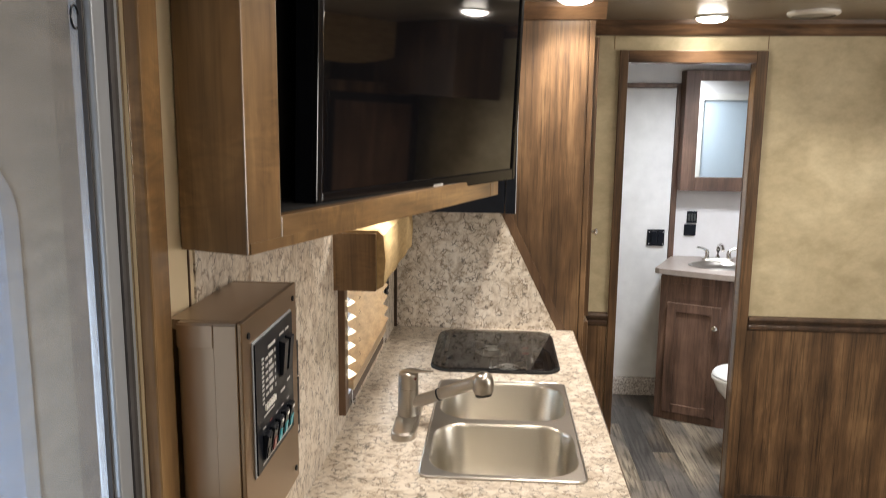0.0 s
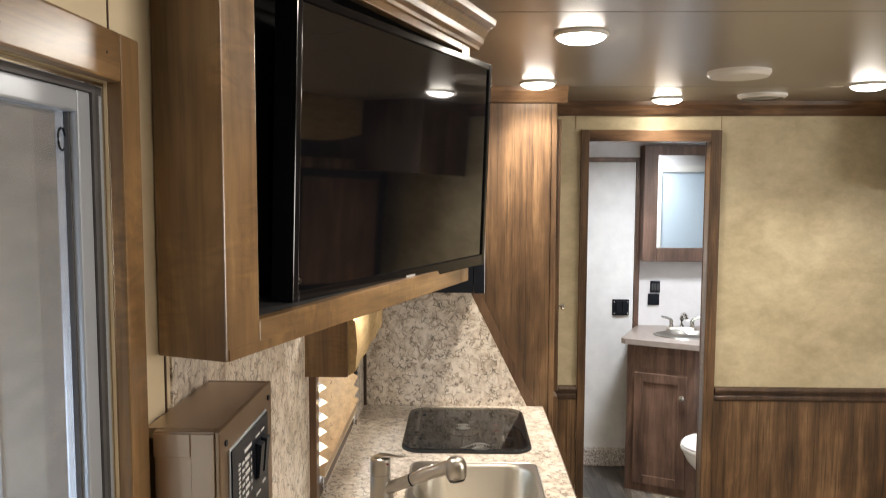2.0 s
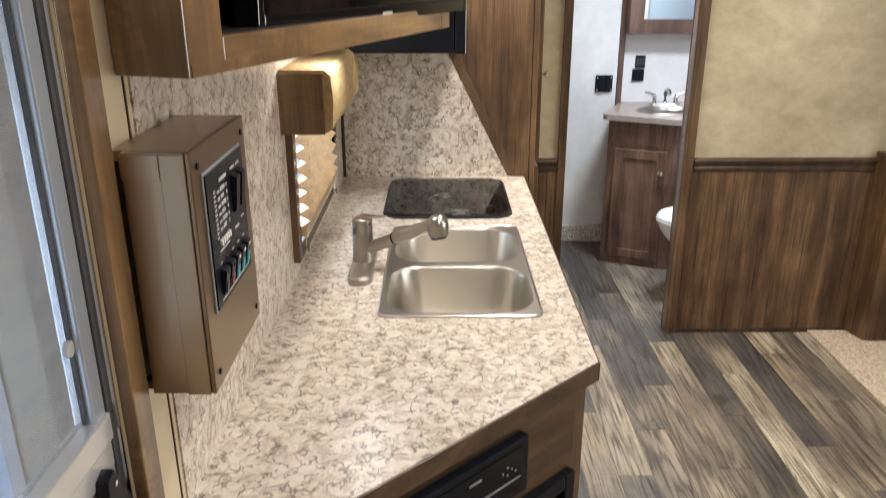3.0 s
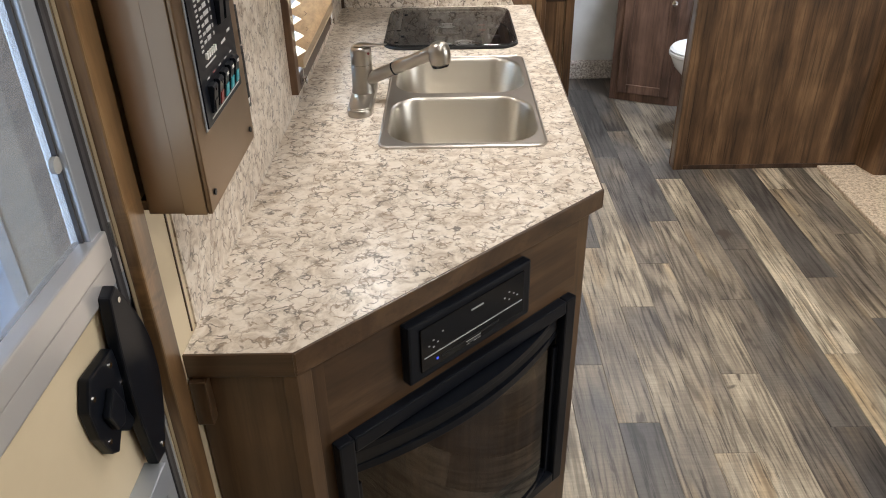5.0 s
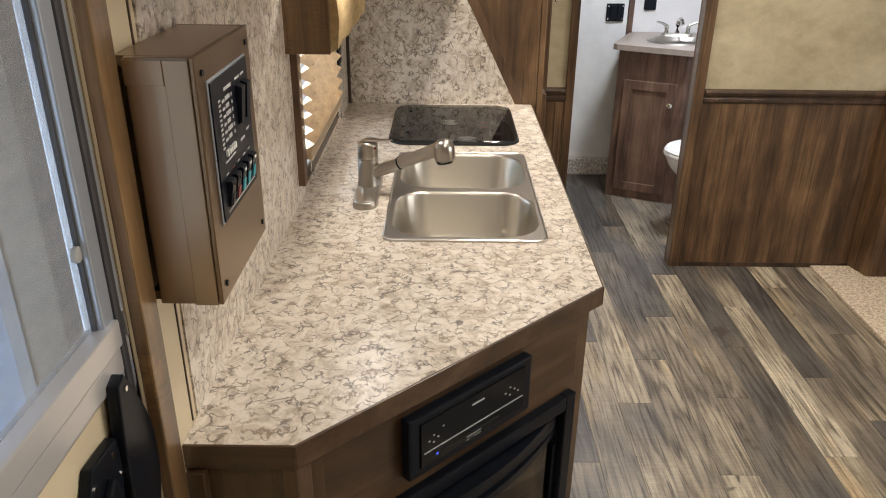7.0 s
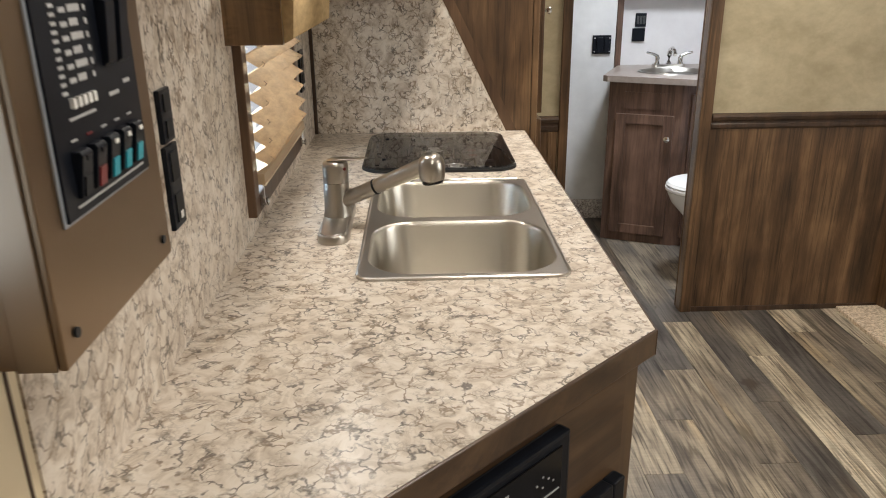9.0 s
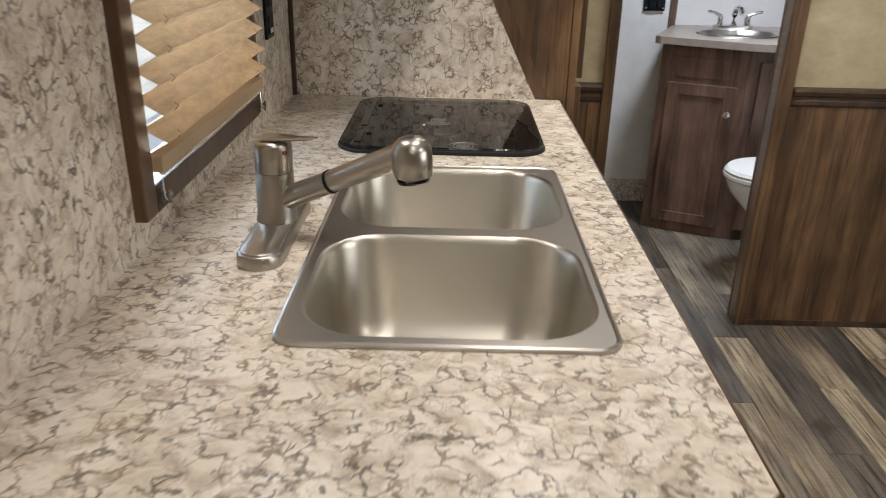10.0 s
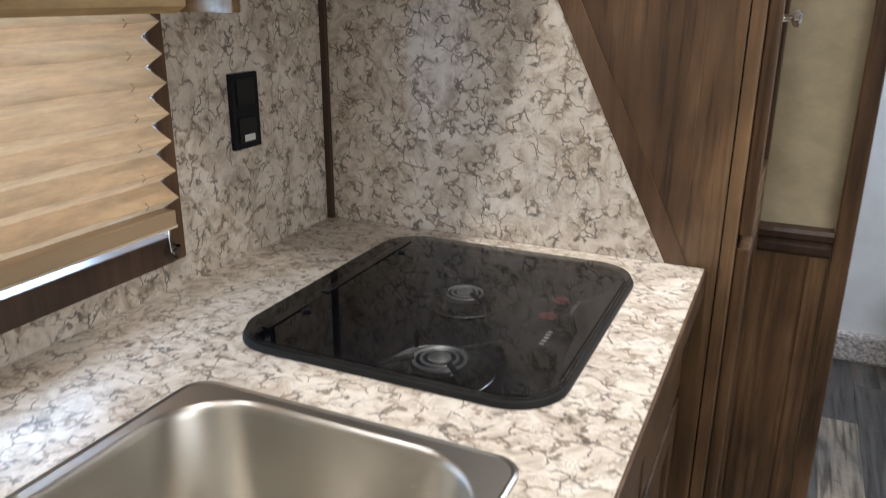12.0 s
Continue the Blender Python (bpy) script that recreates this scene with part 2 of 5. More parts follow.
STEEL = brushed("brushed_steel", (0.50, 0.475, 0.44), 0.32, (1, 0.04, 1))
STEELBOWL = brushed("drawn_steel", (0.57, 0.535, 0.47), 0.36, (1, 1, 0.04))
NICKEL = brushed("brushed_nickel", (0.41, 0.38, 0.335), 0.31, (1, 1, 0.05))
def drawn(m, amount):
    geo = node(m, "ShaderNodeNewGeometry")
    cr = node(m, "ShaderNodeVectorMath")
    cr.operation = "CROSS_PRODUCT"
    link(m, geo.outputs["Normal"], cr.inputs[0])
    cr.inputs[1].default_value = (0.03, 0.01, 1.0)
    p = m.node_tree.nodes["Principled BSDF"]
    link(m, cr.outputs[0], p.inputs["Tangent"])
    p.inputs["Anisotropic"].default_value, p.inputs["Anisotropic Rotation"].default_value = amount, 0.25


drawn(STEELBOWL, 0.7)
ALU = brushed("anodised_aluminium", (0.45, 0.49, 0.55), 0.34, (1, 1, 0.04))
ALU.node_tree.nodes["Principled BSDF"].inputs["Metallic"].default_value = 0.55
# paler aluminium for the cross rails: their highlights are put into the colour
LITRAIL = brushed("lit_aluminium_rail", (0.74, 0.73, 0.73), 0.30, (1, 0.04, 1))
LITRAIL.node_tree.nodes["Principled BSDF"].inputs["Metallic"].default_value = 0.6
SEAL = cloudy("grey_rubber_seal", (0.05, 0.047, 0.05), (0.08, 0.075, 0.078), 0.55, 20.0)


def glassy(name, tint, rough=0.0, alpha=0.9):
    """A thin pane: clear tint with a mirror-like skin."""
    m = bpy.data.materials.new(name)
    m.use_nodes = True
    m.node_tree.nodes.remove(m.node_tree.nodes["Principled BSDF"])
    tr = node(m, "ShaderNodeBsdfTransparent", Color=(*tint, 1))
    gl = node(m, "ShaderNodeBsdfGlossy", Roughness=rough)
    fr = node(m, "ShaderNodeFresnel", IOR=1.5)
    mx = node(m, "ShaderNodeMixShader")
    link(m, fr.outputs[0], mx.inputs[0])
    link(m, tr.outputs[0], mx.inputs[1])
    link(m, gl.outputs[0], mx.inputs[2])
    link(m, mx.outputs[0], m.node_tree.nodes["Material Output"].inputs["Surface"])
    return m


GLASS = glassy("clear_window_glass", (0.92, 0.95, 0.96))
SMOKE = glassy("smoked_cooktop_glass", (0.47, 0.47, 0.47), 0.015)
FIREGLASS = glassy("dark_fire_glass", (0.46, 0.47, 0.47), 0.03)
MIRROR = mat("silver_mirror", 0.02, 1.0, (0.86, 0.88, 0.88))


def sheer(name, color, through_color, share_clear, share_trans, weave=0.70):
    """Cloth that lets light through: part holes, part glow."""
    m = bpy.data.materials.new(name)
    m.use_nodes = True
    m.node_tree.nodes.remove(m.node_tree.nodes["Principled BSDF"])
    df = node(m, "ShaderNodeBsdfDiffuse")
    tl = node(m, "ShaderNodeBsdfTranslucent", Color=(*through_color, 1))
    tr = node(m, "ShaderNodeBsdfTransparent", Color=(1, 1, 1, 1))
    n = node(m, "ShaderNodeTexNoise", Scale=60.0, Detail=5.0, Roughness=0.7)
    link(m, coords(m, (1, 0.25, 1)), n.inputs["Vector"])
    link(m, ramp(m, n.outputs["Fac"], [(0.35, tuple(c * weave for c in color)), (0.62, color)]), df.inputs["Color"])
    a = node(m, "ShaderNodeMixShader")
    a.inputs[0].default_value = share_trans
    link(m, df.outputs[0], a.inputs[1])
    link(m, tl.outputs[0], a.inputs[2])
    b = node(m, "ShaderNodeMixShader")
    b.inputs[0].default_value = share_clear
    link(m, a.outputs[0], b.inputs[1])
    link(m, tr.outputs[0], b.inputs[2])
    link(m, b.outputs[0], m.node_tree.nodes["Material Output"].inputs["Surface"])
    return m


BLIND = sheer("pleated_tan_fabric", (0.56, 0.385, 0.22), (0.90, 0.60, 0.34), 0.0, 0.045)
VALANCE = sheer("tan_valance_cloth", (0.50, 0.36, 0.19), (0.5, 0.36, 0.2), 0.0, 0.15)
SCREEN = sheer("grey_insect_screen", (0.27, 0.245, 0.215), (0.3, 0.28, 0.26), 0.45, 0.06)
FROST = sheer("frosted_pale_glass", (0.48, 0.60, 0.74), (0.68, 0.82, 1.0), 0.1, 0.75, 0.95)
CURTAIN = sheer("pale_shower_panel", (0.74, 0.84, 0.92), (0.74, 0.84, 0.92), 0.0, 0.4, 0.97)


def carpet(name, a, b):
    m = mat(name, 0.95, spec=0.1)
    n = node(m, "ShaderNodeTexNoise", Scale=85.0, Detail=5.0, Roughness=0.7)
    link(m, coords(m), n.inputs["Vector"])
    base(m, ramp(m, n.outputs["Fac"], [(0.38, a), (0.60, b)]))
    bump(m, n.outputs["Fac"], 0.6, 0.012)
    return m


CARPET = carpet("beige_carpet", (0.46, 0.355, 0.25), (0.88, 0.74, 0.57))
GREYCARPET = carpet("grey_speckled_carpet", (0.30, 0.265, 0.245), (0.78, 0.73, 0.69))


def glow(name, color, strength):
    m = bpy.data.materials.new(name)
    m.use_nodes = True
    m.node_tree.nodes.remove(m.node_tree.nodes["Principled BSDF"])
    e = node(m, "ShaderNodeEmission", Color=(*color, 1), Strength=strength)
    link(m, e.outputs[0], m.node_tree.nodes["Material Output"].inputs["Surface"])
    return m


DOME = glow("lit_lamp_lens", (1.0, 0.93, 0.82), 26.0)
BLUELED = glow("blue_indicator", (0.1, 0.15, 1.0), 0.7)


def planks():
    """Printed vinyl planks: each takes its own tone, with cathedral figure, pores and stains along y."""
    m = mat("grey_brown_vinyl_plank", 0.40)
    oi = node(m, "ShaderNodeObjectInfo")
    tc = node(m, "ShaderNodeTexCoord")
    shift = node(m, "ShaderNodeVectorMath")
    shift.operation = "MULTIPLY_ADD"
    shift.inputs[1].default_value = (1, 1, 1)
    push = node(m, "ShaderNodeCombineXYZ")
    big = node(m, "ShaderNodeMath")
    big.operation = "MULTIPLY"
    big.inputs[1].default_value = 37.0
    link(m, oi.outputs["Random"], big.inputs[0])
    link(m, big.outputs[0], push.inputs["Z"])
    link(m, tc.outputs["Object"], shift.inputs[0])
    link(m, push.outputs[0], shift.inputs[2])

    def noise(stretch, scale, detail, rough=0.5, bend=0.0):
        mp = node(m, "ShaderNodeMapping")
        mp.inputs["Scale"].default_value = stretch
        link(m, shift.outputs[0], mp.inputs["Vector"])
        n = node(m, "ShaderNodeTexNoise", Scale=scale, Detail=detail, Roughness=rough, Distortion=bend)
        link(m, mp.outputs[0], n.inputs["Vector"])
        return n.outputs["Fac"]

    def math_of(kind, a, b):
        n = node(m, "ShaderNodeMath")
        n.operation = kind
        link(m, a, n.inputs[0])
        if hasattr(b, "is_output"):
            link(m, b, n.inputs[1])
        else:
            n.inputs[1].default_value = b
        return n.outputs[0]

    # the tone given to the plank drifts along its length
    split = node(m, "ShaderNodeSeparateColor")
    link(m, oi.outputs["Color"], split.inputs["Color"])
    drift = math_of("MULTIPLY", math_of("SUBTRACT", noise((1.0, 0.55, 1), 3.6, 2.0), 0.5), 0.85)
    level = math_of("ADD", split.outputs["Red"], drift)
    tone = ramp(m, level, [(0.12, (0.060, 0.055, 0.052)), (0.32, (0.112, 0.101, 0.091)), (0.46, (0.190, 0.160, 0.125)), (0.62, (0.345, 0.292, 0.215)), (0.9, (0.56, 0.495, 0.385))])
    # growth rings: thin dark lines of a bent, drawn-out field
    rings = math_of("SINE", math_of("MULTIPLY", noise((1.0, 0.085, 1), 7.5, 4.0, 0.5, 0.25), 84.0), 0.0)
    rr = node(m, "ShaderNodeMapRange")
    rr.inputs["From Min"].default_value = -1
    link(m, rings, rr.inputs["Value"])
    ring_tone = ramp(m, rr.outputs[0], [(0.0, (0.34, 0.31, 0.285)), (0.36, (0.84, 0.83, 0.82)), (1.0, (1.20, 1.19, 1.17))])
    where = ramp(m, noise((1.0, 0.35, 1), 4.0, 2.0), [(0.38, (0.20, 0.20, 0.20)), (0.60, (0.80, 0.80, 0.80))])
    c = blend(m, where, tone, blend(m, 1.0, tone, ring_tone, "MULTIPLY"))
    pores = noise((1, 0.045, 1), 90.0, 4.0, 0.70)
    c = blend(m, 0.95, c, ramp(m, pores, [(0.36, (0.28, 0.26, 0.245)), (0.455, (0.90, 0.89, 0.88)), (0.66, (1.28, 1.27, 1.25))]), "MULTIPLY")
    saw = noise((0.12, 1, 1), 150.0, 3.0, 0.6)
    c = blend(m, 0.35, c, ramp(m, saw, [(0.38, (0.72, 0.72, 0.72)), (0.62, (1.22, 1.22, 1.22))]), "MULTIPLY")
    knots = noise((1.0, 0.45, 1), 16.0, 2.0, 0.5, 0.8)
    c = blend(m, ramp(m, knots, [(0.70, (0, 0, 0)), (0.76, (0.8, 0.8, 0.8))]), c, (0.055, 0.040, 0.028))
    warm = ramp(m, noise((1, 0.30, 1), 4.6, 3.0), [(0.57, (0, 0, 0)), (0.72, (0.75, 0.75, 0.75))])
    c = blend(m, warm, c, blend(m, 1.0, c, (1.25, 1.02, 0.70), "MULTIPLY"))
    base(m, c)
    rough_from(m, pores, 0.34, 0.50)
    bump(m, pores, 0.12, 0.0008)
    return m


PLANK = planks()

# ---- building helpers ----
def part(name, bm, material, parent=None, label="", bevel=0.0, smooth=False):
    """Links a bmesh as one mesh object, under a thing or alone."""
    if bevel:
        bmesh.ops.remove_doubles(bm, verts=bm.verts, dist=1e-5)
        bmesh.ops.bevel(bm, geom=bm.edges[:], offset=bevel, segments=2, profile=0.6, affect="EDGES")
    bmesh.ops.recalc_face_normals(bm, faces=bm.faces[:])
    me = bpy.data.meshes.new(name)
    bm.to_mesh(me)
    bm.free()
    me.materials.append(material)
    if smooth:
        me.polygons.foreach_set("use_smooth", [True] * len(me.polygons))
        me.set_sharp_from_angle(angle=radians(38))
    ob = new(name, me)
    if parent is not None:
        ob.parent = parent
    if label:
        ob["label"] = label
    return ob


def pane(name, points, material, parent, label=""):
    """One sheet of glass; its face looks to the side from which the points run anticlockwise."""
    me = bpy.data.meshes.new(name)
    me.from_pydata(points, [], [tuple(range(len(points)))])
    me.materials.append(material)
    ob = new(name, me)
    ob.parent = parent
    if label:
        ob["label"] = label
    ob.visible_shadow = False
    return ob


def thing(name, label, category, m=None, group="", kind=""):
    """An Empty at the base of a thing, which parents its parts."""
    ob = new(name)
    ob.empty_display_size = 0.05
    if m is not None:
        ob.matrix_world = m
    return tagged(ob, label, category, group, kind)


def box(x0, x1, y0, y1, z0, z1, bm=None):
    bm = bm or bmesh.new()
    vs = [bm.verts.new((x, y, z)) for z in (z0, z1) for x, y in ((x0, y0), (x1, y0), (x1, y1), (x0, y1))]
    for f in ((3, 2, 1, 0), (4, 5, 6, 7), (0, 1, 5, 4), (1, 2, 6, 5), (2, 3, 7, 6), (3, 0, 4, 7)):
        bm.faces.new([vs[i] for i in f])
    return bm


def prism(points, lo, hi, axis="z", bm=None):
    """A flat outline drawn out along an axis. For x the outline is (y, z), for y it is (x, z)."""
    bm = bm or bmesh.new()
    put = {"z": lambda a, b, h: (a, b, h), "x": lambda a, b, h: (h, a, b), "y": lambda a, b, h: (a, h, b)}[axis]
    lower = [bm.verts.new(put(a, b, lo)) for a, b in points]
    upper = [bm.verts.new(put(a, b, hi)) for a, b in points]
    n = len(points)
    bm.faces.new(lower[::-1])
    bm.faces.new(upper)
    for i in range(n):
        bm.faces.new((lower[i], lower[(i + 1) % n], upper[(i + 1) % n], upper[i]))
    return bm


def rounded(x0, x1, y0, y1, r, n=6):
    """Corner points of a rounded rectangle, anticlockwise."""
    out = []
    for cx, cy, a in ((x1 - r, y0 + r, -90), (x1 - r, y1 - r, 0), (x0 + r, y1 - r, 90), (x0 + r, y0 + r, 180)):
        for i in range(n + 1):
            t = radians(a + 90 * i / n)
            out.append((cx + r * math.cos(t), cy + r * math.sin(t)))
    return out


def loft(loops, bm=None, cap_first=False, cap_last=False):
    """Skins a run of closed loops of equal length."""
    bm = bm or bmesh.new()
    rows = [[bm.verts.new(p) for p in loop] for loop in loops]
    for a, b in zip(rows, rows[1:]):
        for i in range(len(a)):
            j = (i + 1) % len(a)
            bm.faces.new((a[i], a[j], b[j], b[i]))
    if cap_first:
        bm.faces.new(rows[0][::-1])
    if cap_last:
        bm.faces.new(rows[-1])
    return bm


def lathe(profile, centre=(0, 0, 0), n=24, bm=None, cap=True):
    """Turns (radius, height) pairs round a vertical axis."""
    cx, cy, cz = centre
    loops = [[(cx + r * math.cos(2 * math.pi * i / n), cy + r * math.sin(2 * math.pi * i / n), cz + z) for i in range(n)] for r, z in profile]
    return loft(loops, bm, cap, cap)


def tube(path, radii, n=16, bm=None, squash=1.0):
    """A round bar along a path with a radius at each point."""
    pts = [Vector(p) for p in path]
    loops = []
    for i, p in enumerate(pts):
        d = (pts[min(i + 1, len(pts) - 1)] - pts[max(i - 1, 0)]).normalized()
        side = d.cross(Vector((0, 0, 1)))
        side = side.normalized() if side.length > 1e-4 else Vector((1, 0, 0))
        up = side.cross(d).normalized()
        r = radii[i] if hasattr(radii, "__len__") else radii
        loops.append([p + side * r * math.cos(2 * math.pi * k / n) + up * r * squash * math.sin(2 * math.pi * k / n) for k in range(n)])
    return loft(loops, bm, True, True)


def sheet(outer, holes, z0, z1):
    """A slab with holes through it."""
    bm = bmesh.new()
    edges = []
    for loop in (outer, *holes):
        vs = [bm.verts.new((x, y, z1)) for x, y in loop]
        edges += [bm.edges.new((vs[i], vs[(i + 1) % len(vs)])) for i in range(len(vs))]
    bmesh.ops.triangle_fill(bm, use_beauty=True, use_dissolve=False, edges=edges, normal=(0, 0, 1))
    made = bmesh.ops.extrude_face_region(bm, geom=bm.faces[:])
    for v in [g for g in made["geom"] if isinstance(g, bmesh.types.BMVert)]:
        v.co.z = z0
    return bm


def knob(name, parent, at, out, material=None, r=0.013):
    """A small turned cabinet knob that points along out."""
    d = Vector(out)
    p = Vector(at)
    bm = tube([p, p + d * 0.004, p + d * 0.012, p + d * 0.016, p + d * 0.022, p + d * 0.026], [r * 0.55, r * 0.42, r * 0.42, r * 0.9, r, r * 0.5], 14)
    return part(name, bm, material or CHROME, parent, "brushed nickel knob", smooth=True)


def panel_door(parent, u0, u1, z0, z1, material, flip, depth=0.02, rail=0.05, name="door"):
    """A framed cabinet door; flip(u, n, z) gives the place of a point u along, n out from the face and z up."""
    def slab(a0, a1, n0, n1, b0, b1, bm=None):
        bm = bm or bmesh.new()
        vs = [bm.verts.new(flip(u, n, z)) for z in (b0, b1) for u, n in ((a0, n0), (a1, n0), (a1, n1), (a0, n1))]
        for f in ((3, 2, 1, 0), (4, 5, 6, 7), (0, 1, 5, 4), (1, 2, 6, 5), (2, 3, 7, 6), (3, 0, 4, 7)):
            bm.faces.new([vs[i] for i in f])
        return bm
    door = part(name, slab(u0 + rail * 0.9, u1 - rail * 0.9, 0.002, depth * 0.55, z0 + rail * 0.9, z1 - rail * 0.9), material, parent)
    for a0, a1, b0, b1, nm in ((u0, u0 + rail, z0, z1, "stile"), (u1 - rail, u1, z0, z1, "stile"), (u0 + rail, u1 - rail, z0, z0 + rail, "rail"), (u0 + rail, u1 - rail, z1 - rail, z1, "rail")):
        part(nm, slab(a0, a1, 0.001, depth, b0, b1), material, door, bevel=0.003)
    return door


# ---- setting ----
XW, YP, YB = -0.255, 3.412, 4.78
XR, YN = 3.15, -2.2

part("floor", box(XW - 0.05, XR + 0.05, YN - 0.05, YB + 0.05, -0.06, -0.004), PLANK).location = (0, 0, 0)
floor = bpy.data.objects["floor"]
tagged(floor, "grey and brown wood-look vinyl plank floor", "floor", kind="structure")

ceiling = bmesh.new()
for a, b in ((YN, -0.725), (-0.720, 0.495), (0.500, 1.715), (1.720, 2.915), (2.920, 3.62), (3.98, YB)):
    box(XW - 0.05, XR + 0.05, a, b, CEIL, CEIL + 0.05, ceiling)
box(XW - 0.05, 1.12, 3.62, 3.98, CEIL, CEIL + 0.05, ceiling)
box(1.48, XR + 0.05, 3.62, 3.98, CEIL, CEIL + 0.05, ceiling)
box(XW - 0.05, XR + 0.05, YN, 3.62, CEIL + 0.004, CEIL + 0.055, ceiling)
tagged(part("ceiling", ceiling, CEILMAT), "satin taupe ceiling panels with thin cross seams", "ceiling", kind="structure")

DY0, DY1, DZ1 = 0.19, 0.871, 1.838          # entry door opening
WY0, WY1, WZ0, WZ1 = 1.925, 2.495, 0.950, 1.40   # kitchen window opening
wl = bmesh.new()
X0 = XW - 0.05
for y0, y1, z0, z1 in ((YN, DY0, 0, CEIL), (DY0, DY1, DZ1, CEIL), (DY1, WY0, 0, CEIL), (WY0, WY1, 0, WZ0), (WY0, WY1, WZ1, CEIL), (WY1, YB, 0, CEIL)):
    box(X0, XW, y0, y1, z0, z1, wl)
tagged(part("wall_west", wl, CREAM), "cream panelled outer wall with entry door and window", "wall", kind="structure")
we = bmesh.new()
EY0, EY1, EZ0, EZ1 = 0.15, 1.55, 1.05, 1.75          # opening of the unseen window added for fill light
for y0, y1, z0, z1 in ((YN, EY0, 0, CEIL), (EY0, EY1, 0, EZ0), (EY0, EY1, EZ1, CEIL), (EY1, YB, 0, CEIL)):
    box(XR, XR + 0.05, y0, y1, z0, z1, we)
tagged(part("wall_east", we, PAPER), "mottled gold papered wall", "wall", kind="structure")
tagged(part("wall_south", box(X0, XR + 0.05, YN - 0.05, YN, 0, CEIL), PAPER), "mottled gold papered wall", "wall", kind="structure")

# unseen window, added so that the east fill lamp has an opening
w2 = thing("fill_window", "unseen slide-out window in a brown wooden frame, added for fill light", "window", kind="structure")
for y0, y1, z0, z1 in ((EY0 - 0.04, EY0, EZ0 - 0.04, EZ1 + 0.04), (EY1, EY1 + 0.04, EZ0 - 0.04, EZ1 + 0.04), (EY0, EY1, EZ0 - 0.04, EZ0), (EY0, EY1, EZ1, EZ1 + 0.04)):
    part("frame", box(XR - 0.014, XR, y0, y1, z0, z1), MAPLE_H, w2, bevel=0.003)
pane("pane", [(XR + 0.02, y, z) for y, z in ((EY1, EZ0), (EY0, EZ0), (EY0, EZ1), (EY1, EZ1))], GLASS, w2)

# unseen vent, added round the lamp that lights the bathroom
rv = thing("added_roof_vent", "unseen white roof vent added over the bathroom for sky light", "vent", kind="structure")
part("lid", box(1.10, 1.50, 3.60, 4.00, CEIL + 0.14, CEIL + 0.15), WHITEPL, rv)
for x0, x1, y0, y1 in ((1.115, 1.12, 3.615, 3.985), (1.48, 1.485, 3.615, 3.985), (1.12, 1.48, 3.615, 3.62), (1.12, 1.48, 3.98, 3.985)):
    part("curb", box(x0, x1, y0, y1, CEIL - 0.004, CEIL + 0.14), WHITEPL, rv)

# bathroom partition with its doorway
OX0, OX1, OZ = 0.668, 1.190, 1.930
pw = bmesh.new()
for x0, x1, z0, z1 in ((XW, OX0 - 0.006, 0, CEIL), (OX0 - 0.006, OX1 + 0.006, OZ + 0.006, CEIL), (OX1 + 0.006, XR, 0, CEIL)):
    box(x0, x1, YP, YP + 0.045, z0, z1, pw)
partition = tagged(part("wall_north", pw, PAPER), "mottled gold papered partition wall with a doorway", "wall", kind="structure")
for x0 in (0.610, 1.236):
    part("seam", box(x0 - 0.0012, x0 + 0.0012, YP - 0.002, YP, OZ + 0.055, 2.045), MAPLE, partition)
bw = bmesh.new()
box(X0, XR + 0.05, YB, YB + 0.05, 0, CEIL, bw)
tagged(part("wall_bathroom", bw, BATHPAPER), "pale mottled bathroom wall", "wall", kind="structure")
tagged(part("wall_bathroom_lining", box(OX1 + 0.05, XR, YP + 0.046, YP + 0.052, 0, CEIL), BATHPAPER), "pale lining of the bathroom wall", "wall", kind="structure")


def casing():
    c = thing("door_casing", "brown wooden casing around the bathroom doorway", "door frame", kind="structure")
    w = 0.046
    part("jamb", box(OX0 - 0.006, OX0, YP - 0.002, YP + 0.047, 0, OZ), MAPLE, c)
    part("jamb", box(OX1, OX1 + 0.006, YP - 0.002, YP + 0.047, 0, OZ), MAPLE, c)
    part("head", box(OX0 - 0.006, OX1 + 0.006, YP - 0.002, YP + 0.047, OZ, OZ + 0.006), MAPLE, c)
    for y0, y1 in ((YP - 0.016, YP - 0.002), (YP + 0.053, YP + 0.066)):
        part("architrave", box(OX0 - 0.036, OX0, y0, y1, 0, OZ + 0.05), RUSTIC, c, bevel=0.003)
        part("architrave", box(OX1, OX1 + w, y0, y1, 0, OZ + 0.05), RUSTIC, c, bevel=0.003)
        part("architrave", box(OX0, OX1, y0, y1, OZ, OZ + 0.05), RUSTIC_X, c, bevel=0.003)
    return c


casing()

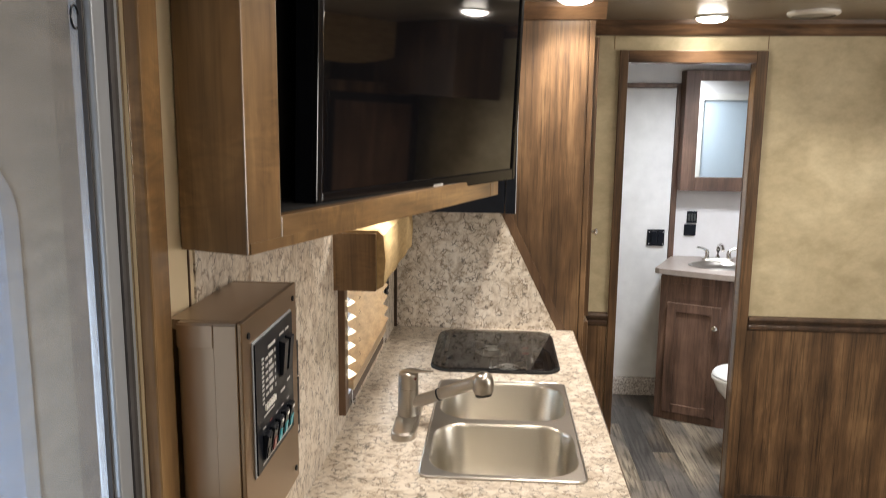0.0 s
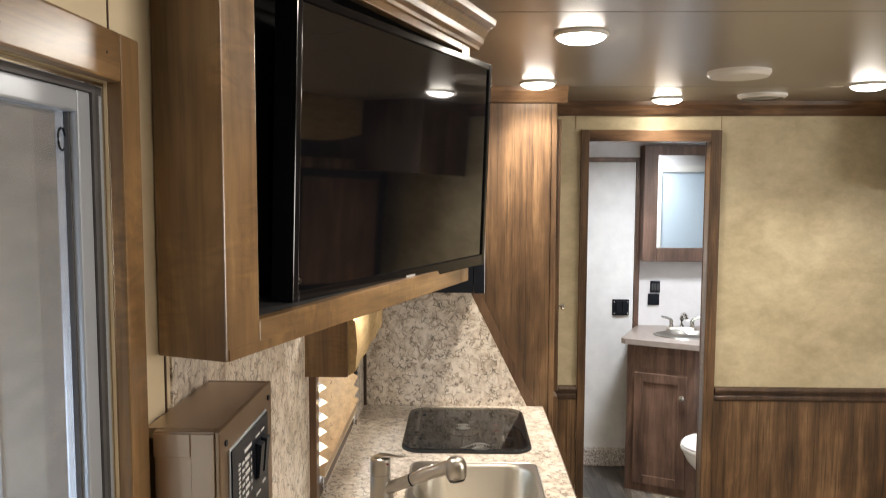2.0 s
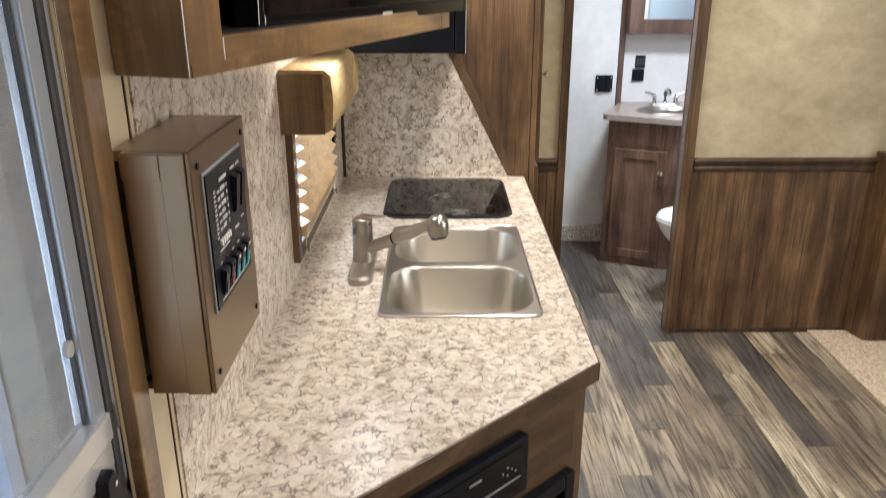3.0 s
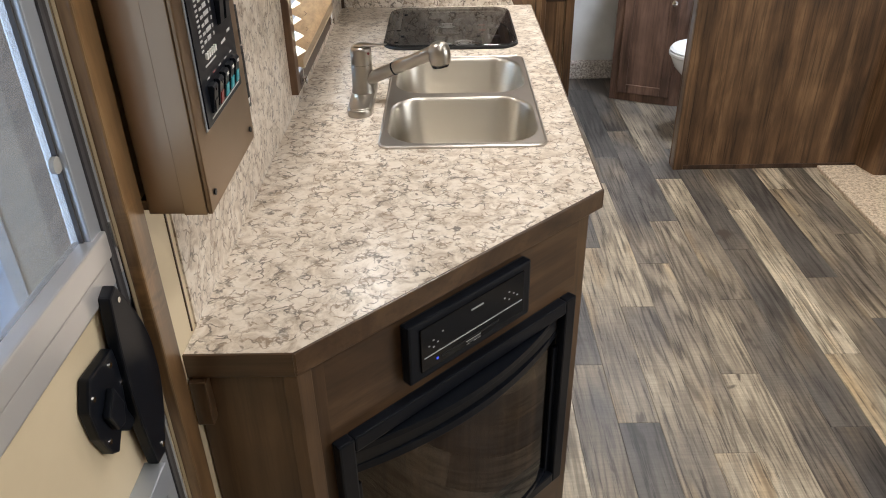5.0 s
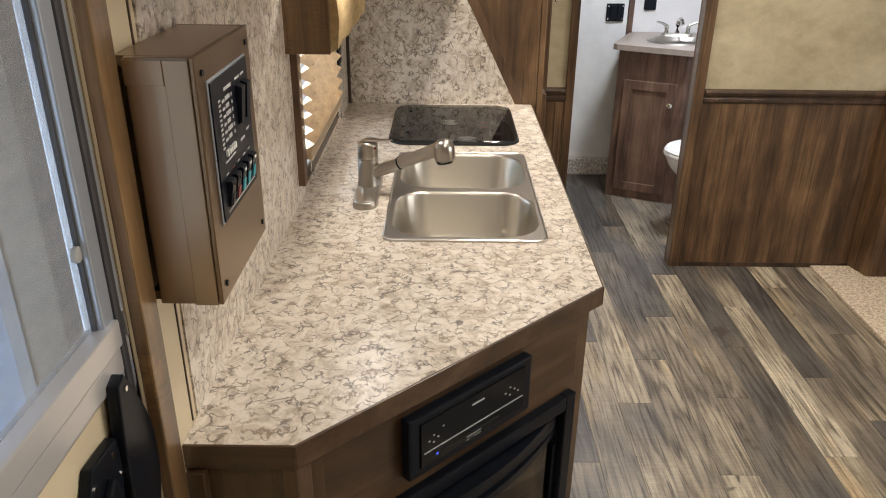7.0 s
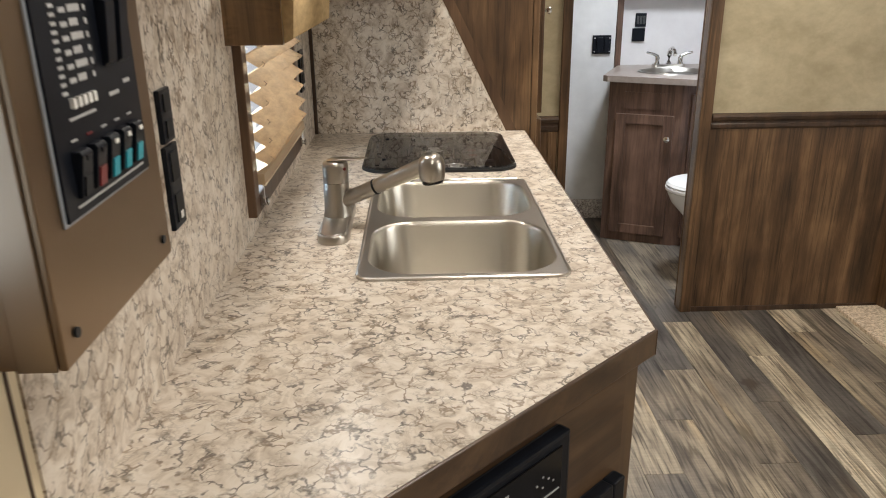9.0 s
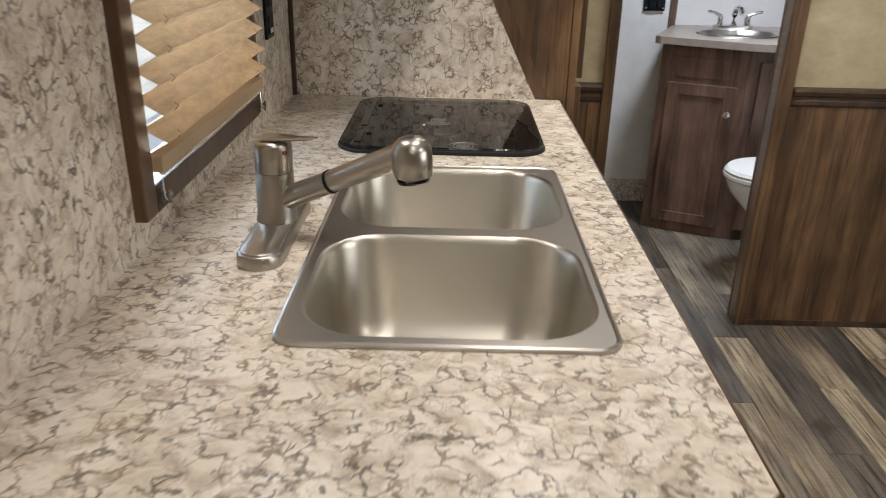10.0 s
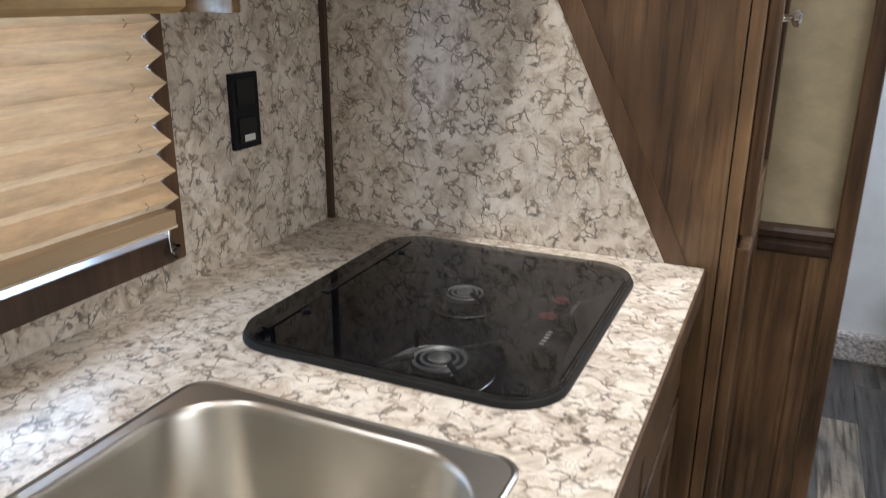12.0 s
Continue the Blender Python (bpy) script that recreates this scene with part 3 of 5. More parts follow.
# wainscot, chair rail and crown on the partition
XS = 2.05
for x0, x1 in ((0.476, OX0 - 0.038), (OX1 + 0.048, XS)):
    ws = tagged(part("wainscot", box(x0, x1, YP - 0.008, YP, 0.0, 0.80), RUSTIC), "rustic dark wood wainscot panel below the chair rail", "wall panel", kind="structure")
    if x0 < 0.5:
        part("batten", box(0.592, 0.606, YP - 0.012, YP - 0.008, 0.0, 0.791), RUSTIC, ws, bevel=0.0015)
    prof = [(YP, 0.792), (YP - 0.010, 0.792), (YP - 0.016, 0.800), (YP - 0.016, 0.812), (YP - 0.012, 0.817), (YP - 0.012, 0.823), (YP - 0.020, 0.830), (YP - 0.024, 0.842), (YP - 0.020, 0.850), (YP, 0.854)]
    tagged(part("chair_rail", prism(prof, x0, x1, "x"), DARKTRIM), "dark moulded wooden chair rail", "moulding", kind="structure")
    if x0 > 1:
        tagged(part("baseboard", box(x0, x1, YP - 0.014, YP - 0.008, 0, 0.022), DARKTRIM, bevel=0.002), "thin dark wooden base strip", "moulding", kind="structure")
crown_profile = [(YP, 2.040), (YP - 0.012, 2.040), (YP - 0.018, 2.052), (YP - 0.026, 2.070), (YP - 0.040, 2.084), (YP - 0.044, CEIL), (YP, CEIL)]
tagged(part("crown_moulding", prism(crown_profile, 0.476, XR, "x"), RUSTIC_X), "dark wooden crown moulding under the ceiling", "moulding", kind="structure")


def entry_door():
    """The screen door closed in its wooden casing."""
    d = thing("door_1", "aluminium framed entry screen door with grey mesh and black latch", "door", kind="structure")
    t0 = XW
    for y0, y1 in ((DY1, DY1 + 0.046), (DY0 - 0.046, DY0)):
        part("casing", box(t0 - 0.0005, t0 + 0.016, y0, y1, 0, DZ1 + 0.051), MAPLE, d, bevel=0.003)
    part("casing", box(t0 - 0.0005, t0 + 0.016, DY0, DY1, DZ1, DZ1 + 0.051), MAPLE_H, d, bevel=0.003)
    part("wall_seam", box(t0 - 0.001, t0 + 0.0012, 0.876, 0.8785, DZ1 + 0.053, CEIL - 0.003), DARKTRIM, d)
    part("jamb", box(t0 - 0.05, t0 - 0.002, DY1 - 0.005, DY1 - 0.0005, 0, DZ1), CHROME, d, bevel=0.0015)
    part("jamb", box(t0 - 0.05, t0 - 0.002, DY0, DY1 - 0.005, DZ1 - 0.006, DZ1 - 0.0005), CHROME, d, bevel=0.0015)
    part("seal", box(t0 - 0.045, t0 - 0.010, DY1 - 0.012, DY1 - 0.005, 0, DZ1 - 0.006), SEAL, d)
    part("seal", box(t0 - 0.045, t0 - 0.010, DY0, DY1 - 0.012, DZ1 - 0.012, DZ1 - 0.006), SEAL, d)
    f1 = DY1 - 0.0125
    zf = DZ1 - 0.0125
    for y0, y1, z0, z1 in ((f1 - 0.027, f1, 0.02, zf), (DY0 + 0.004, DY0 + 0.04, 0.02, zf), (DY0 + 0.04, f1 - 0.027, zf - 0.022, zf), (DY0 + 0.04, f1 - 0.027, 0.02, 0.06)):
        part("door_frame", box(t0 - 0.036, t0 - 0.012, y0, y1, z0, z1), ALU, d, bevel=0.0025)
    part("cross_rail", box(t0 - 0.034, t0 - 0.006, DY0 + 0.04, f1 - 0.002, 1.128, 1.162), LITRAIL, d, bevel=0.003)
    part("cross_rail", box(t0 - 0.036, t0 - 0.010, DY0 + 0.04, f1 - 0.002, 1.092, 1.126), LITRAIL, d, bevel=0.003)
    mesh_panel = part("screen", box(t0 - 0.0255, t0 - 0.0250, DY0 + 0.04, f1 - 0.027, 1.16, zf - 0.022), SCREEN, d, "fine grey insect mesh")
    part("spline", box(t0 - 0.025, t0 - 0.020, f1 - 0.0305, f1 - 0.027, 1.162, zf - 0.022), SEAL, d)
    part("lower_panel", box(t0 - 0.032, t0 - 0.018, DY0 + 0.04, f1 - 0.027, 0.06, 1.092), CREAM, d, "cream lower door panel")
    part("screen_tab", tube([(t0 - 0.0245, f1 - 0.034, 1.258), (t0 - 0.0195, f1 - 0.034, 1.258)], 0.009, 16), cloudy("grey_tab_plastic", (0.36, 0.35, 0.33), (0.42, 0.41, 0.39), 0.4, 10.0), d, "grey round screen tab")
    for y, z in ((0.50, DZ1 + 0.030), (0.66, DZ1 + 0.018), (0.84, DZ1 + 0.026)):
        part("nail_hole", tube([(t0 + 0.0155, y, z), (t0 + 0.0163, y, z)], 0.0016, 8), BLACKMATTE, d)
    # mesh pull loop, black guard and latch
    part("pull_loop", tube([(t0 - 0.022, f1 - 0.040 + 0.007 * math.cos(a), zf - 0.050 + 0.011 * math.sin(a)) for a in np.linspace(0.3, 5.2, 12)], 0.0012, 8), BLACK, d)
    # a bowed bar, widest a little below its middle
    ts = [k / 14 for k in range(15)]
    guard = [(0.823 + 0.052 * math.sin(0.95 * math.pi * t), 1.110 - 0.270 * t) for t in ts]
    guard += [(0.804 - 0.012 * math.sin(math.pi * t), 1.104 - 0.260 * t) for t in reversed(ts)]
    g = part("latch_guard", prism(guard, t0 - 0.011, t0 + 0.004, "x"), BLACK, d, bevel=0.003)
    latch = [(0.704, 1.076), (0.766, 1.070), (0.770, 1.035), (0.762, 1.0), (0.760, 0.982), (0.770, 0.955), (0.752, 0.954), (0.734, 0.972), (0.717, 0.955), (0.703, 0.966), (0.688, 1.004), (0.685, 1.045)]
    latch = [(y + 0.027, z - 0.026) for y, z in latch]
    lt = part("latch", prism(latch, t0 - 0.0175, t0 - 0.004, "x"), BLACK, d, bevel=0.003)
    part("latch_lever", prism([(0.730, 0.996), (0.756, 1.018), (0.768, 0.986), (0.758, 0.962), (0.742, 0.966)], t0 - 0.004, t0 + 0.006, "x"), BLACK, lt, bevel=0.003)
    for y, z in ((0.777, 1.032), (0.727, 1.026), (0.731, 0.959), (0.789, 0.996)):
        part("screw", tube([(t0 - 0.005, y, z), (t0 - 0.0025, y, z)], 0.0032, 10), CHROME, lt)
    for y, z in ((0.820, 1.092), (0.826, 0.858)):
        part("screw", tube([(t0 + 0.003, y, z), (t0 + 0.0058, y, z)], 0.0036, 10), CHROME, g)
    part("lower_strike", box(t0 - 0.018, t0 + 0.010, 0.735, 0.81, 0.80, 0.842), ALU, d, bevel=0.002)
    part("threshold", box(t0 - 0.05, t0 - 0.002, DY0, DY1 - 0.02, -0.004, 0.019), ALU, d, bevel=0.002)
    return d


entry_door()

# ---- outside, seen through the mesh ----
tagged(part("ground", box(-60, X0 - 0.001, -60, 60, -0.72, -0.70), GRAVEL), "pale grey gravel lot", "ground", kind="structure")
tagged(part("neighbour_trailer_siding", box(-8.1, -8.0, -12, 30, -0.70, 3.6), OUTWALL), "pale blue siding of a parked trailer", "backdrop", kind="structure")



def outer_door():
    """The solid entry door, swung wide open outside on the far jamb, with a round-cornered window."""
    d = thing("door_3", "taupe grey outer entry door swung open, with a frosted round-cornered window", "door", kind="structure")
    skin = cloudy("taupe_door_skin", (0.155, 0.143, 0.12), (0.195, 0.18, 0.155), 0.5, 4.0, 0.05)
    x0, x1, z0, z1 = X0 - 0.680, X0 - 0.004, 0.03, 1.835
    w = (x0 + 0.09, -0.393, 0.62, 1.655)
    up = lambda pts, y: [(a, y, b) for a, b in pts]
    hole, edge = rounded(*w, 0.085, 8), rounded(x0, x1, z0, z1, 0.03, 8)
    part("leaf", loft([up(hole, 0.886), up(edge, 0.886), up(edge, 0.926), up(hole, 0.926), up(hole, 0.886)]), skin, d)
    lip = rounded(w[0] + 0.018, w[1] - 0.018, w[2] + 0.018, w[3] - 0.018, 0.07, 8)
    part("window_trim", loft([up(hole, 0.888), up(hole, 0.883), up(lip, 0.883), up(lip, 0.920), up(hole, 0.920)]), cloudy("blue_grey_trim_plastic", (0.20, 0.23, 0.27), (0.25, 0.28, 0.32), 0.6, 8.0), d, "blue-grey window trim", smooth=True)
    part("hinge_strip", box(X0 - 0.030, X0 - 0.0005, 0.8715, 0.8855, z0, z1), SEAL, d, "grey hinge strip")
    p = part("pane", prism(lip, 0.902, 0.905, "y"), FROST, d, "frosted window pane")
    p.visible_shadow = False
    return d


outer_door()

# ---- kitchen run ----
P0, P1 = (-0.098, 0.975), (0.405, 1.453)
FACE_TURN = math.degrees(math.atan2(P1[1] - P0[1], P1[0] - P0[0]))
FACE_LEN = math.hypot(P1[0] - P0[0], P1[1] - P0[1])


def base_cabinet():
    c = thing("base_cabinet", "brown stained base cabinet with a clipped corner under the worktop", "cabinet")
    outline = [(XW + 0.002, 0.985), (-0.102, 0.985), (0.395, 1.456), (0.395, 2.918), (XW + 0.002, 2.918)]
    ring = bmesh.new()
    zt = 0.86
    # open-topped carcass, so that bowls and burners hang inside
    for (ax, ay), (bx, by) in zip(outline, outline[1:] + outline[:1]):
        vs = [ring.verts.new(p) for p in ((ax, ay, 0.0), (bx, by, 0.0), (bx, by, zt), (ax, ay, zt))]
        ring.faces.new(vs)
    ring.faces.new([ring.verts.new((x, y, 0.02)) for x, y in outline])
    bmesh.ops.remove_doubles(ring, verts=ring.verts, dist=1e-5)
    part("carcass", ring, BASE_Z, c)
    part("end_panel", box(XW + 0.002, -0.104, 0.966, 0.984, 0.0, zt), BASE_Z, c, bevel=0.002)
    part("corner_stile", prism([(-0.120, 0.960), (-0.098, 0.960), (-0.080, 0.980), (-0.100, 0.988), (-0.120, 0.984)], 0.0, zt, "z"), BASE_Z, c, bevel=0.002)
    part("front_corner_stile", prism([(0.372, 1.424), (0.402, 1.448), (0.405, 1.490), (0.392, 1.490), (0.380, 1.448)], 0.0, zt, "z"), BASE_Z, c, bevel=0.002)
    part("cleat", box(XW + 0.003, XW + 0.028, 0.944, 0.9655, 0.775, 0.857), BASE_Z, c, bevel=0.002)
    front = lambda u, n, z: (0.396 + n, u, z)
    for a, b in ((1.50, 1.84), (1.86, 2.20), (2.22, 2.55), (2.57, 2.90)):
        d = panel_door(c, a, b, 0.11, 0.68, BASE_Z, front)
        knob("knob", d, (0.416, b - 0.03, 0.487), (1, 0, 0))
        dr = part("drawer_front", box(0.397, 0.415, a, b, 0.70, 0.835), BASE_Y, c, bevel=0.003)
    return c


base_cabinet()

SX0, SX1, SY0, SY1 = -0.030, 0.348, 1.658, 2.305       # sink rim
CX0, CX1, CY0, CY1 = -0.070, 0.346, 2.387, 2.848       # cooktop
top_outline = [(XW + 0.001, 0.958), (-0.098, 0.958), (0.428, 1.453), (0.430, 2.916), (XW + 0.001, 2.916)]
worktop = thing("worktop", "cream veined laminate worktop with a clipped corner", "countertop")
part("slab", sheet(top_outline, [rounded(SX0 + 0.012, SX1 - 0.012, SY0 + 0.012, SY1 - 0.012, 0.03), rounded(CX0 + 0.02, CX1 - 0.02, CY0 + 0.02, CY1 - 0.02, 0.03)], 0.866, 0.9), LAMINATE, worktop)
for (ax, ay), (bx, by) in zip(top_outline[:3], top_outline[1:4]):
    d = Vector((bx - ax, by - ay, 0)).normalized()
    n = Vector((d.y, -d.x, 0)) * 0.004
    e = d * 0.004
    pts = [(ax - n.x, ay - n.y), (bx - n.x, by - n.y), (bx + n.x + e.x, by + n.y + e.y), (ax + n.x - e.x, ay + n.y - e.y)]
    part("edge_band", prism(pts, 0.858, 0.8995), BASE_X, worktop, "brown wooden edge band", bevel=0.002)


def sink():
    s = thing("kitchen_sink", "brushed stainless steel double bowl sink set in the worktop", "sink")
    outer = rounded(SX0, SX1, SY0, SY1, 0.028)
    b1 = (-0.014, 0.335, 1.677, 1.969)
    b2 = (-0.012, 0.334, 1.997, 2.288)
    deck = bmesh.new()
    edges = []
    for loop in (rounded(SX0 + 0.006, SX1 - 0.006, SY0 + 0.006, SY1 - 0.006, 0.024), rounded(*b1, 0.085, 8), rounded(*b2, 0.085, 8)):
        vs = [deck.verts.new((x, y, 0.9045)) for x, y in loop]
        edges += [deck.edges.new((vs[i], vs[(i + 1) % len(vs)])) for i in range(len(vs))]
    bmesh.ops.triangle_fill(deck, use_beauty=True, use_dissolve=False, edges=edges, normal=(0, 0, 1))
    part("deck", deck, STEEL, s)
    inner = [(x, y) for x, y in rounded(SX0 + 0.006, SX1 - 0.006, SY0 + 0.006, SY1 - 0.006, 0.024)]
    mid = rounded(SX0 + 0.003, SX1 - 0.003, SY0 + 0.003, SY1 - 0.003, 0.026)
    part("rim", loft([[(x, y, 0.9045) for x, y in inner], [(x, y, 0.9062) for x, y in mid], [(x, y, 0.9045) for x, y in outer], [(x, y, 0.9002) for x, y in outer]]), STEEL, s, smooth=True)
    for x0, x1, y0, y1 in (b1, b2):
        loops = []
        for inset, z, r in ((0.0, 0.9045, 0.085), (0.002, 0.9035, 0.084), (0.0045, 0.9000, 0.082), (0.006, 0.893, 0.081), (0.012, 0.80, 0.08), (0.017, 0.775, 0.078), (0.027, 0.757, 0.07), (0.042, 0.746, 0.06), (0.065, 0.742, 0.045), (0.105, 0.739, 0.03)):
            loops.append([(x, y, z) for x, y in rounded(x0 + inset, x1 - inset, y0 + inset, y1 - inset, r, 8)])
        bowl = part("bowl", loft(loops, None, False, True), STEELBOWL, s, "deep drawn steel bowl", smooth=True)
        cx, cy = (x0 + x1) / 2, (y0 + y1) / 2
        part("drain", lathe([(0.044, 0.0), (0.042, 0.003), (0.034, 0.0025), (0.030, -0.001), (0.008, -0.002), (0.006, 0.006), (0.001, 0.007)], (cx, cy, 0.7395), 24, cap=False), CHROME, bowl, smooth=True)
    return s


sink()


def faucet():
    f = thing("kitchen_faucet", "brushed nickel pull-out faucet on a long base plate", "faucet", pose(0, 0, 0))
    cx, cy = -0.088, 1.980
    x0, x1, y0, y1 = cx - 0.030, cx + 0.030, cy - 0.138, cy + 0.118
    loops = [[(x, y, z) for x, y in rounded(x0 + i, x1 - i, y0 + i, y1 - i, 0.029 - i, 8)] for i, z in ((0.0, 0.9002), (0.0, 0.9140), (0.0012, 0.9165), (0.0030, 0.9175), (0.0050, 0.9175), (0.0058, 0.9195), (0.0070, 0.9202))]
    part("base_plate", loft(loops, None, False, True), NICKEL, f, smooth=True)
    body = part("body", lathe([(0.0295, 0.9195), (0.0290, 0.924), (0.0275, 0.930), (0.0265, 0.990), (0.0262, 0.9915)], (cx, cy, 0), 28), NICKEL, f, smooth=True)
    part("joint_ring", lathe([(0.0258, 0.9910), (0.0258, 0.9925)], (cx, cy, 0), 28), BLACK, body)
    handle = part("handle", lathe([(0.0263, 0.9922), (0.0263, 1.026), (0.0256, 1.031), (0.0225, 1.035), (0.014, 1.0375), (0.001, 1.0385)], (cx, cy, 0), 28), NICKEL, f, smooth=True)
    part("lever", tube([(cx - 0.022, cy + 0.009, 1.030), (cx - 0.006, cy + 0.002, 1.0375), (cx + 0.016, cy - 0.006, 1.0405), (cx + 0.036, cy - 0.014, 1.0415), (cx + 0.056, cy - 0.022, 1.0445), (cx + 0.066, cy - 0.026, 1.0465)], [0.008, 0.019, 0.0165, 0.0105, 0.0085, 0.0045], 16, None, 0.26), NICKEL, handle, smooth=True)
    part("hot_mark", tube([(cx + 0.020, cy - 0.0178, 1.022), (cx + 0.0207, cy - 0.0186, 1.022)], 0.0033, 10), RED, handle)
    h = Vector((0.93, -0.368, 0))
    a, b = Vector((cx, cy, 0.951)) + h * 0.012, Vector((cx, cy, 1.036)) + h * 0.190
    d = (b - a).normalized()
    ring = a + d * 0.088
    arm = part("spout", tube([a, a + d * 0.02, ring - d * 0.003], [0.0162, 0.0160, 0.0158], 22), NICKEL, f, smooth=True)
    part("collar", tube([ring - d * 0.0035, ring + d * 0.0005], [0.0166, 0.0166], 22), BLACK, arm, "thin black collar")
    spray = part("spray_head", tube([ring, ring + d * 0.012, ring + d * 0.06, b - d * 0.004, b + d * 0.012], [0.0152, 0.0155, 0.0162, 0.0172, 0.0165], 22), NICKEL, f, "brushed nickel pull-out spray head", smooth=True)
    low = b + d * 0.020
    down = lambda drop, out=0.0: low + h * out - Vector((0, 0, drop))
    part("nozzle", tube([down(-0.0215), down(-0.0190), down(-0.0130, 0.001), down(-0.003, 0.002), down(0.010, 0.003), down(0.022, 0.004), down(0.031, 0.005), down(0.036, 0.005)], [0.006, 0.0145, 0.0220, 0.0262, 0.0270, 0.0262, 0.0240, 0.0215], 24), NICKEL, spray, smooth=True)
    part("aerator", tube([down(0.0358, 0.005), down(0.039, 0.0055)], [0.0212, 0.0195], 20), BLACK, spray)
    return f


faucet()


def cooktop():
    c = thing("cooktop", "two-burner cooktop under a smoked black glass lid", "cooktop")
    part("tray", loft([[(x, y, z) for x, y in rounded(CX0 + i, CX1 - i, CY0 + i, CY1 - i, 0.045)] for i, z in ((0.006, 0.902), (0.024, 0.900), (0.030, 0.875), (0.04, 0.868))], None, False, True), BLACK, c, smooth=True)
    ring_o, ring_i = rounded(CX0, CX1, CY0, CY1, 0.064, 8), rounded(CX0 + 0.013, CX1 - 0.013, CY0 + 0.013, CY1 - 0.013, 0.052, 8)
    part("rim", loft([[(x, y, 0.9003) for x, y in ring_o], [(x, y, 0.9040) for x, y in ring_o], [(x, y, 0.9075) for x, y in rounded(CX0 + 0.002, CX1 - 0.002, CY0 + 0.002, CY1 - 0.002, 0.063, 8)], [(x, y, 0.9085) for x, y in ring_i], [(x, y, 0.899) for x, y in ring_i]]), CHARCOAL, c, smooth=True)
    lid = part("glass_lid", loft([[(x, y, z) for x, y in rounded(CX0 + i, CX1 - i, CY0 + i, CY1 - i, 0.061, 8)] for i, z in ((0.0045, 0.9080), (0.0040, 0.9120), (0.0045, 0.9132), (0.006, 0.9138))], None, False, True), SMOKE, c, "smoked black glass lid")
    lid.visible_shadow = False
    for a, b in ((CY0 + 0.035, CY0 + 0.115), (CY0 + 0.165, CY1 - 0.045)):
        part("hinge_strip", box(CX0 + 0.036, CX0 + 0.048, a, b, 0.9138, 0.9156), GLOSSBLACK, lid, bevel=0.0006)
    for y in (CY0 + 0.10, CY1 - 0.10):
        part("hinge_bolt", lathe([(0.006, 0.9138), (0.006, 0.916), (0.003, 0.917)], (CX0 + 0.058, y, 0), 14), BLACK, lid)
    grip = [(CX1 - 0.010, 2.445), (CX1 - 0.010, 2.775), (CX1 - 0.020, 2.765), (CX1 - 0.024, 2.715), (CX1 - 0.036, 2.695), (CX1 - 0.046, 2.665), (CX1 - 0.046, 2.630), (CX1 - 0.036, 2.600), (CX1 - 0.026, 2.575), (CX1 - 0.020, 2.500)]
    part("finger_grip", prism(grip, 0.9138, 0.9154), GLOSSBLACK, lid, "black finger grip")
    for cx, cy, r in ((0.182, 2.475, 0.036), (0.127, 2.680, 0.030)):
        b = part("burner", lathe([(r * 1.1, 0.870), (r, 0.876), (r, 0.888), (r * 0.9, 0.890), (r * 0.88, 0.893), (r * 0.5, 0.895), (0.001, 0.895)], (cx, cy, 0), 28), BLACK, c, "round gas burner", smooth=True)
        part("drip_pan", lathe([(r * 1.22, 0.8705), (r * 1.65, 0.8715), (r * 1.80, 0.8790), (r * 1.84, 0.8800), (r * 1.88, 0.8790)], (cx, cy, 0), 36, cap=False), PANDARK, b, smooth=True)
        part("burner_ring", lathe([(r * 0.92, 0.8925), (r * 0.90, 0.8955), (r * 0.84, 0.8955), (r * 0.80, 0.8935)], (cx, cy, 0), 28, cap=False), PANSTEEL, b, smooth=True)
        part("burner_ring", lathe([(r * 0.66, 0.8945), (r * 0.64, 0.8965), (r * 0.58, 0.8965), (r * 0.55, 0.8945)], (cx, cy, 0), 24, cap=False), PANSTEEL, b, smooth=True)
        part("burner_cap", lathe([(r * 0.40, 0.8945), (r * 0.38, 0.8975), (r * 0.20, 0.8985), (0.001, 0.8985)], (cx, cy, 0), 24, cap=False), PANSTEEL, b, smooth=True)
        for k in range(4):
            a = math.pi / 4 + k * math.pi / 2
            p = Vector((cx, cy, 0.902))
            o = Vector((math.cos(a), math.sin(a), 0))
            part("grate_bar", tube([p + o * r * 0.9, p + o * 0.078, p + o * 0.088 - Vector((0, 0, 0.032))], 0.0036, 8), BLACK, b)
    tag = part("printed_label", box(0.270, 0.290, 2.665, 2.775, 0.8705, 0.8712), mat("grey_print", 0.6, color=(0.10, 0.10, 0.10)), c, "pale printed warning label")
    faded = mat("faded_red_print", 0.6, color=(0.13, 0.028, 0.028))
    for y in (2.766, 2.702):
        part("red_mark", lathe([(0.013, 0.8705), (0.013, 0.8712), (0.001, 0.8712)], (0.246, y, 0), 16, cap=False), faded, c)
    for k in range(6):
        part("print_bar", box(0.262, 0.268, 2.60 + k * 0.010, 2.604 + k * 0.010, 0.8705, 0.8712), INK, c)
    for cy in (2.48, 2.58, 2.69):
        part("control_knob", lathe([(0.017, 0.868), (0.016, 0.888), (0.004, 0.890)], (CX1 - 0.062, cy - 0.02, 0), 16), BLACK, c, smooth=True)
    return c


cooktop()

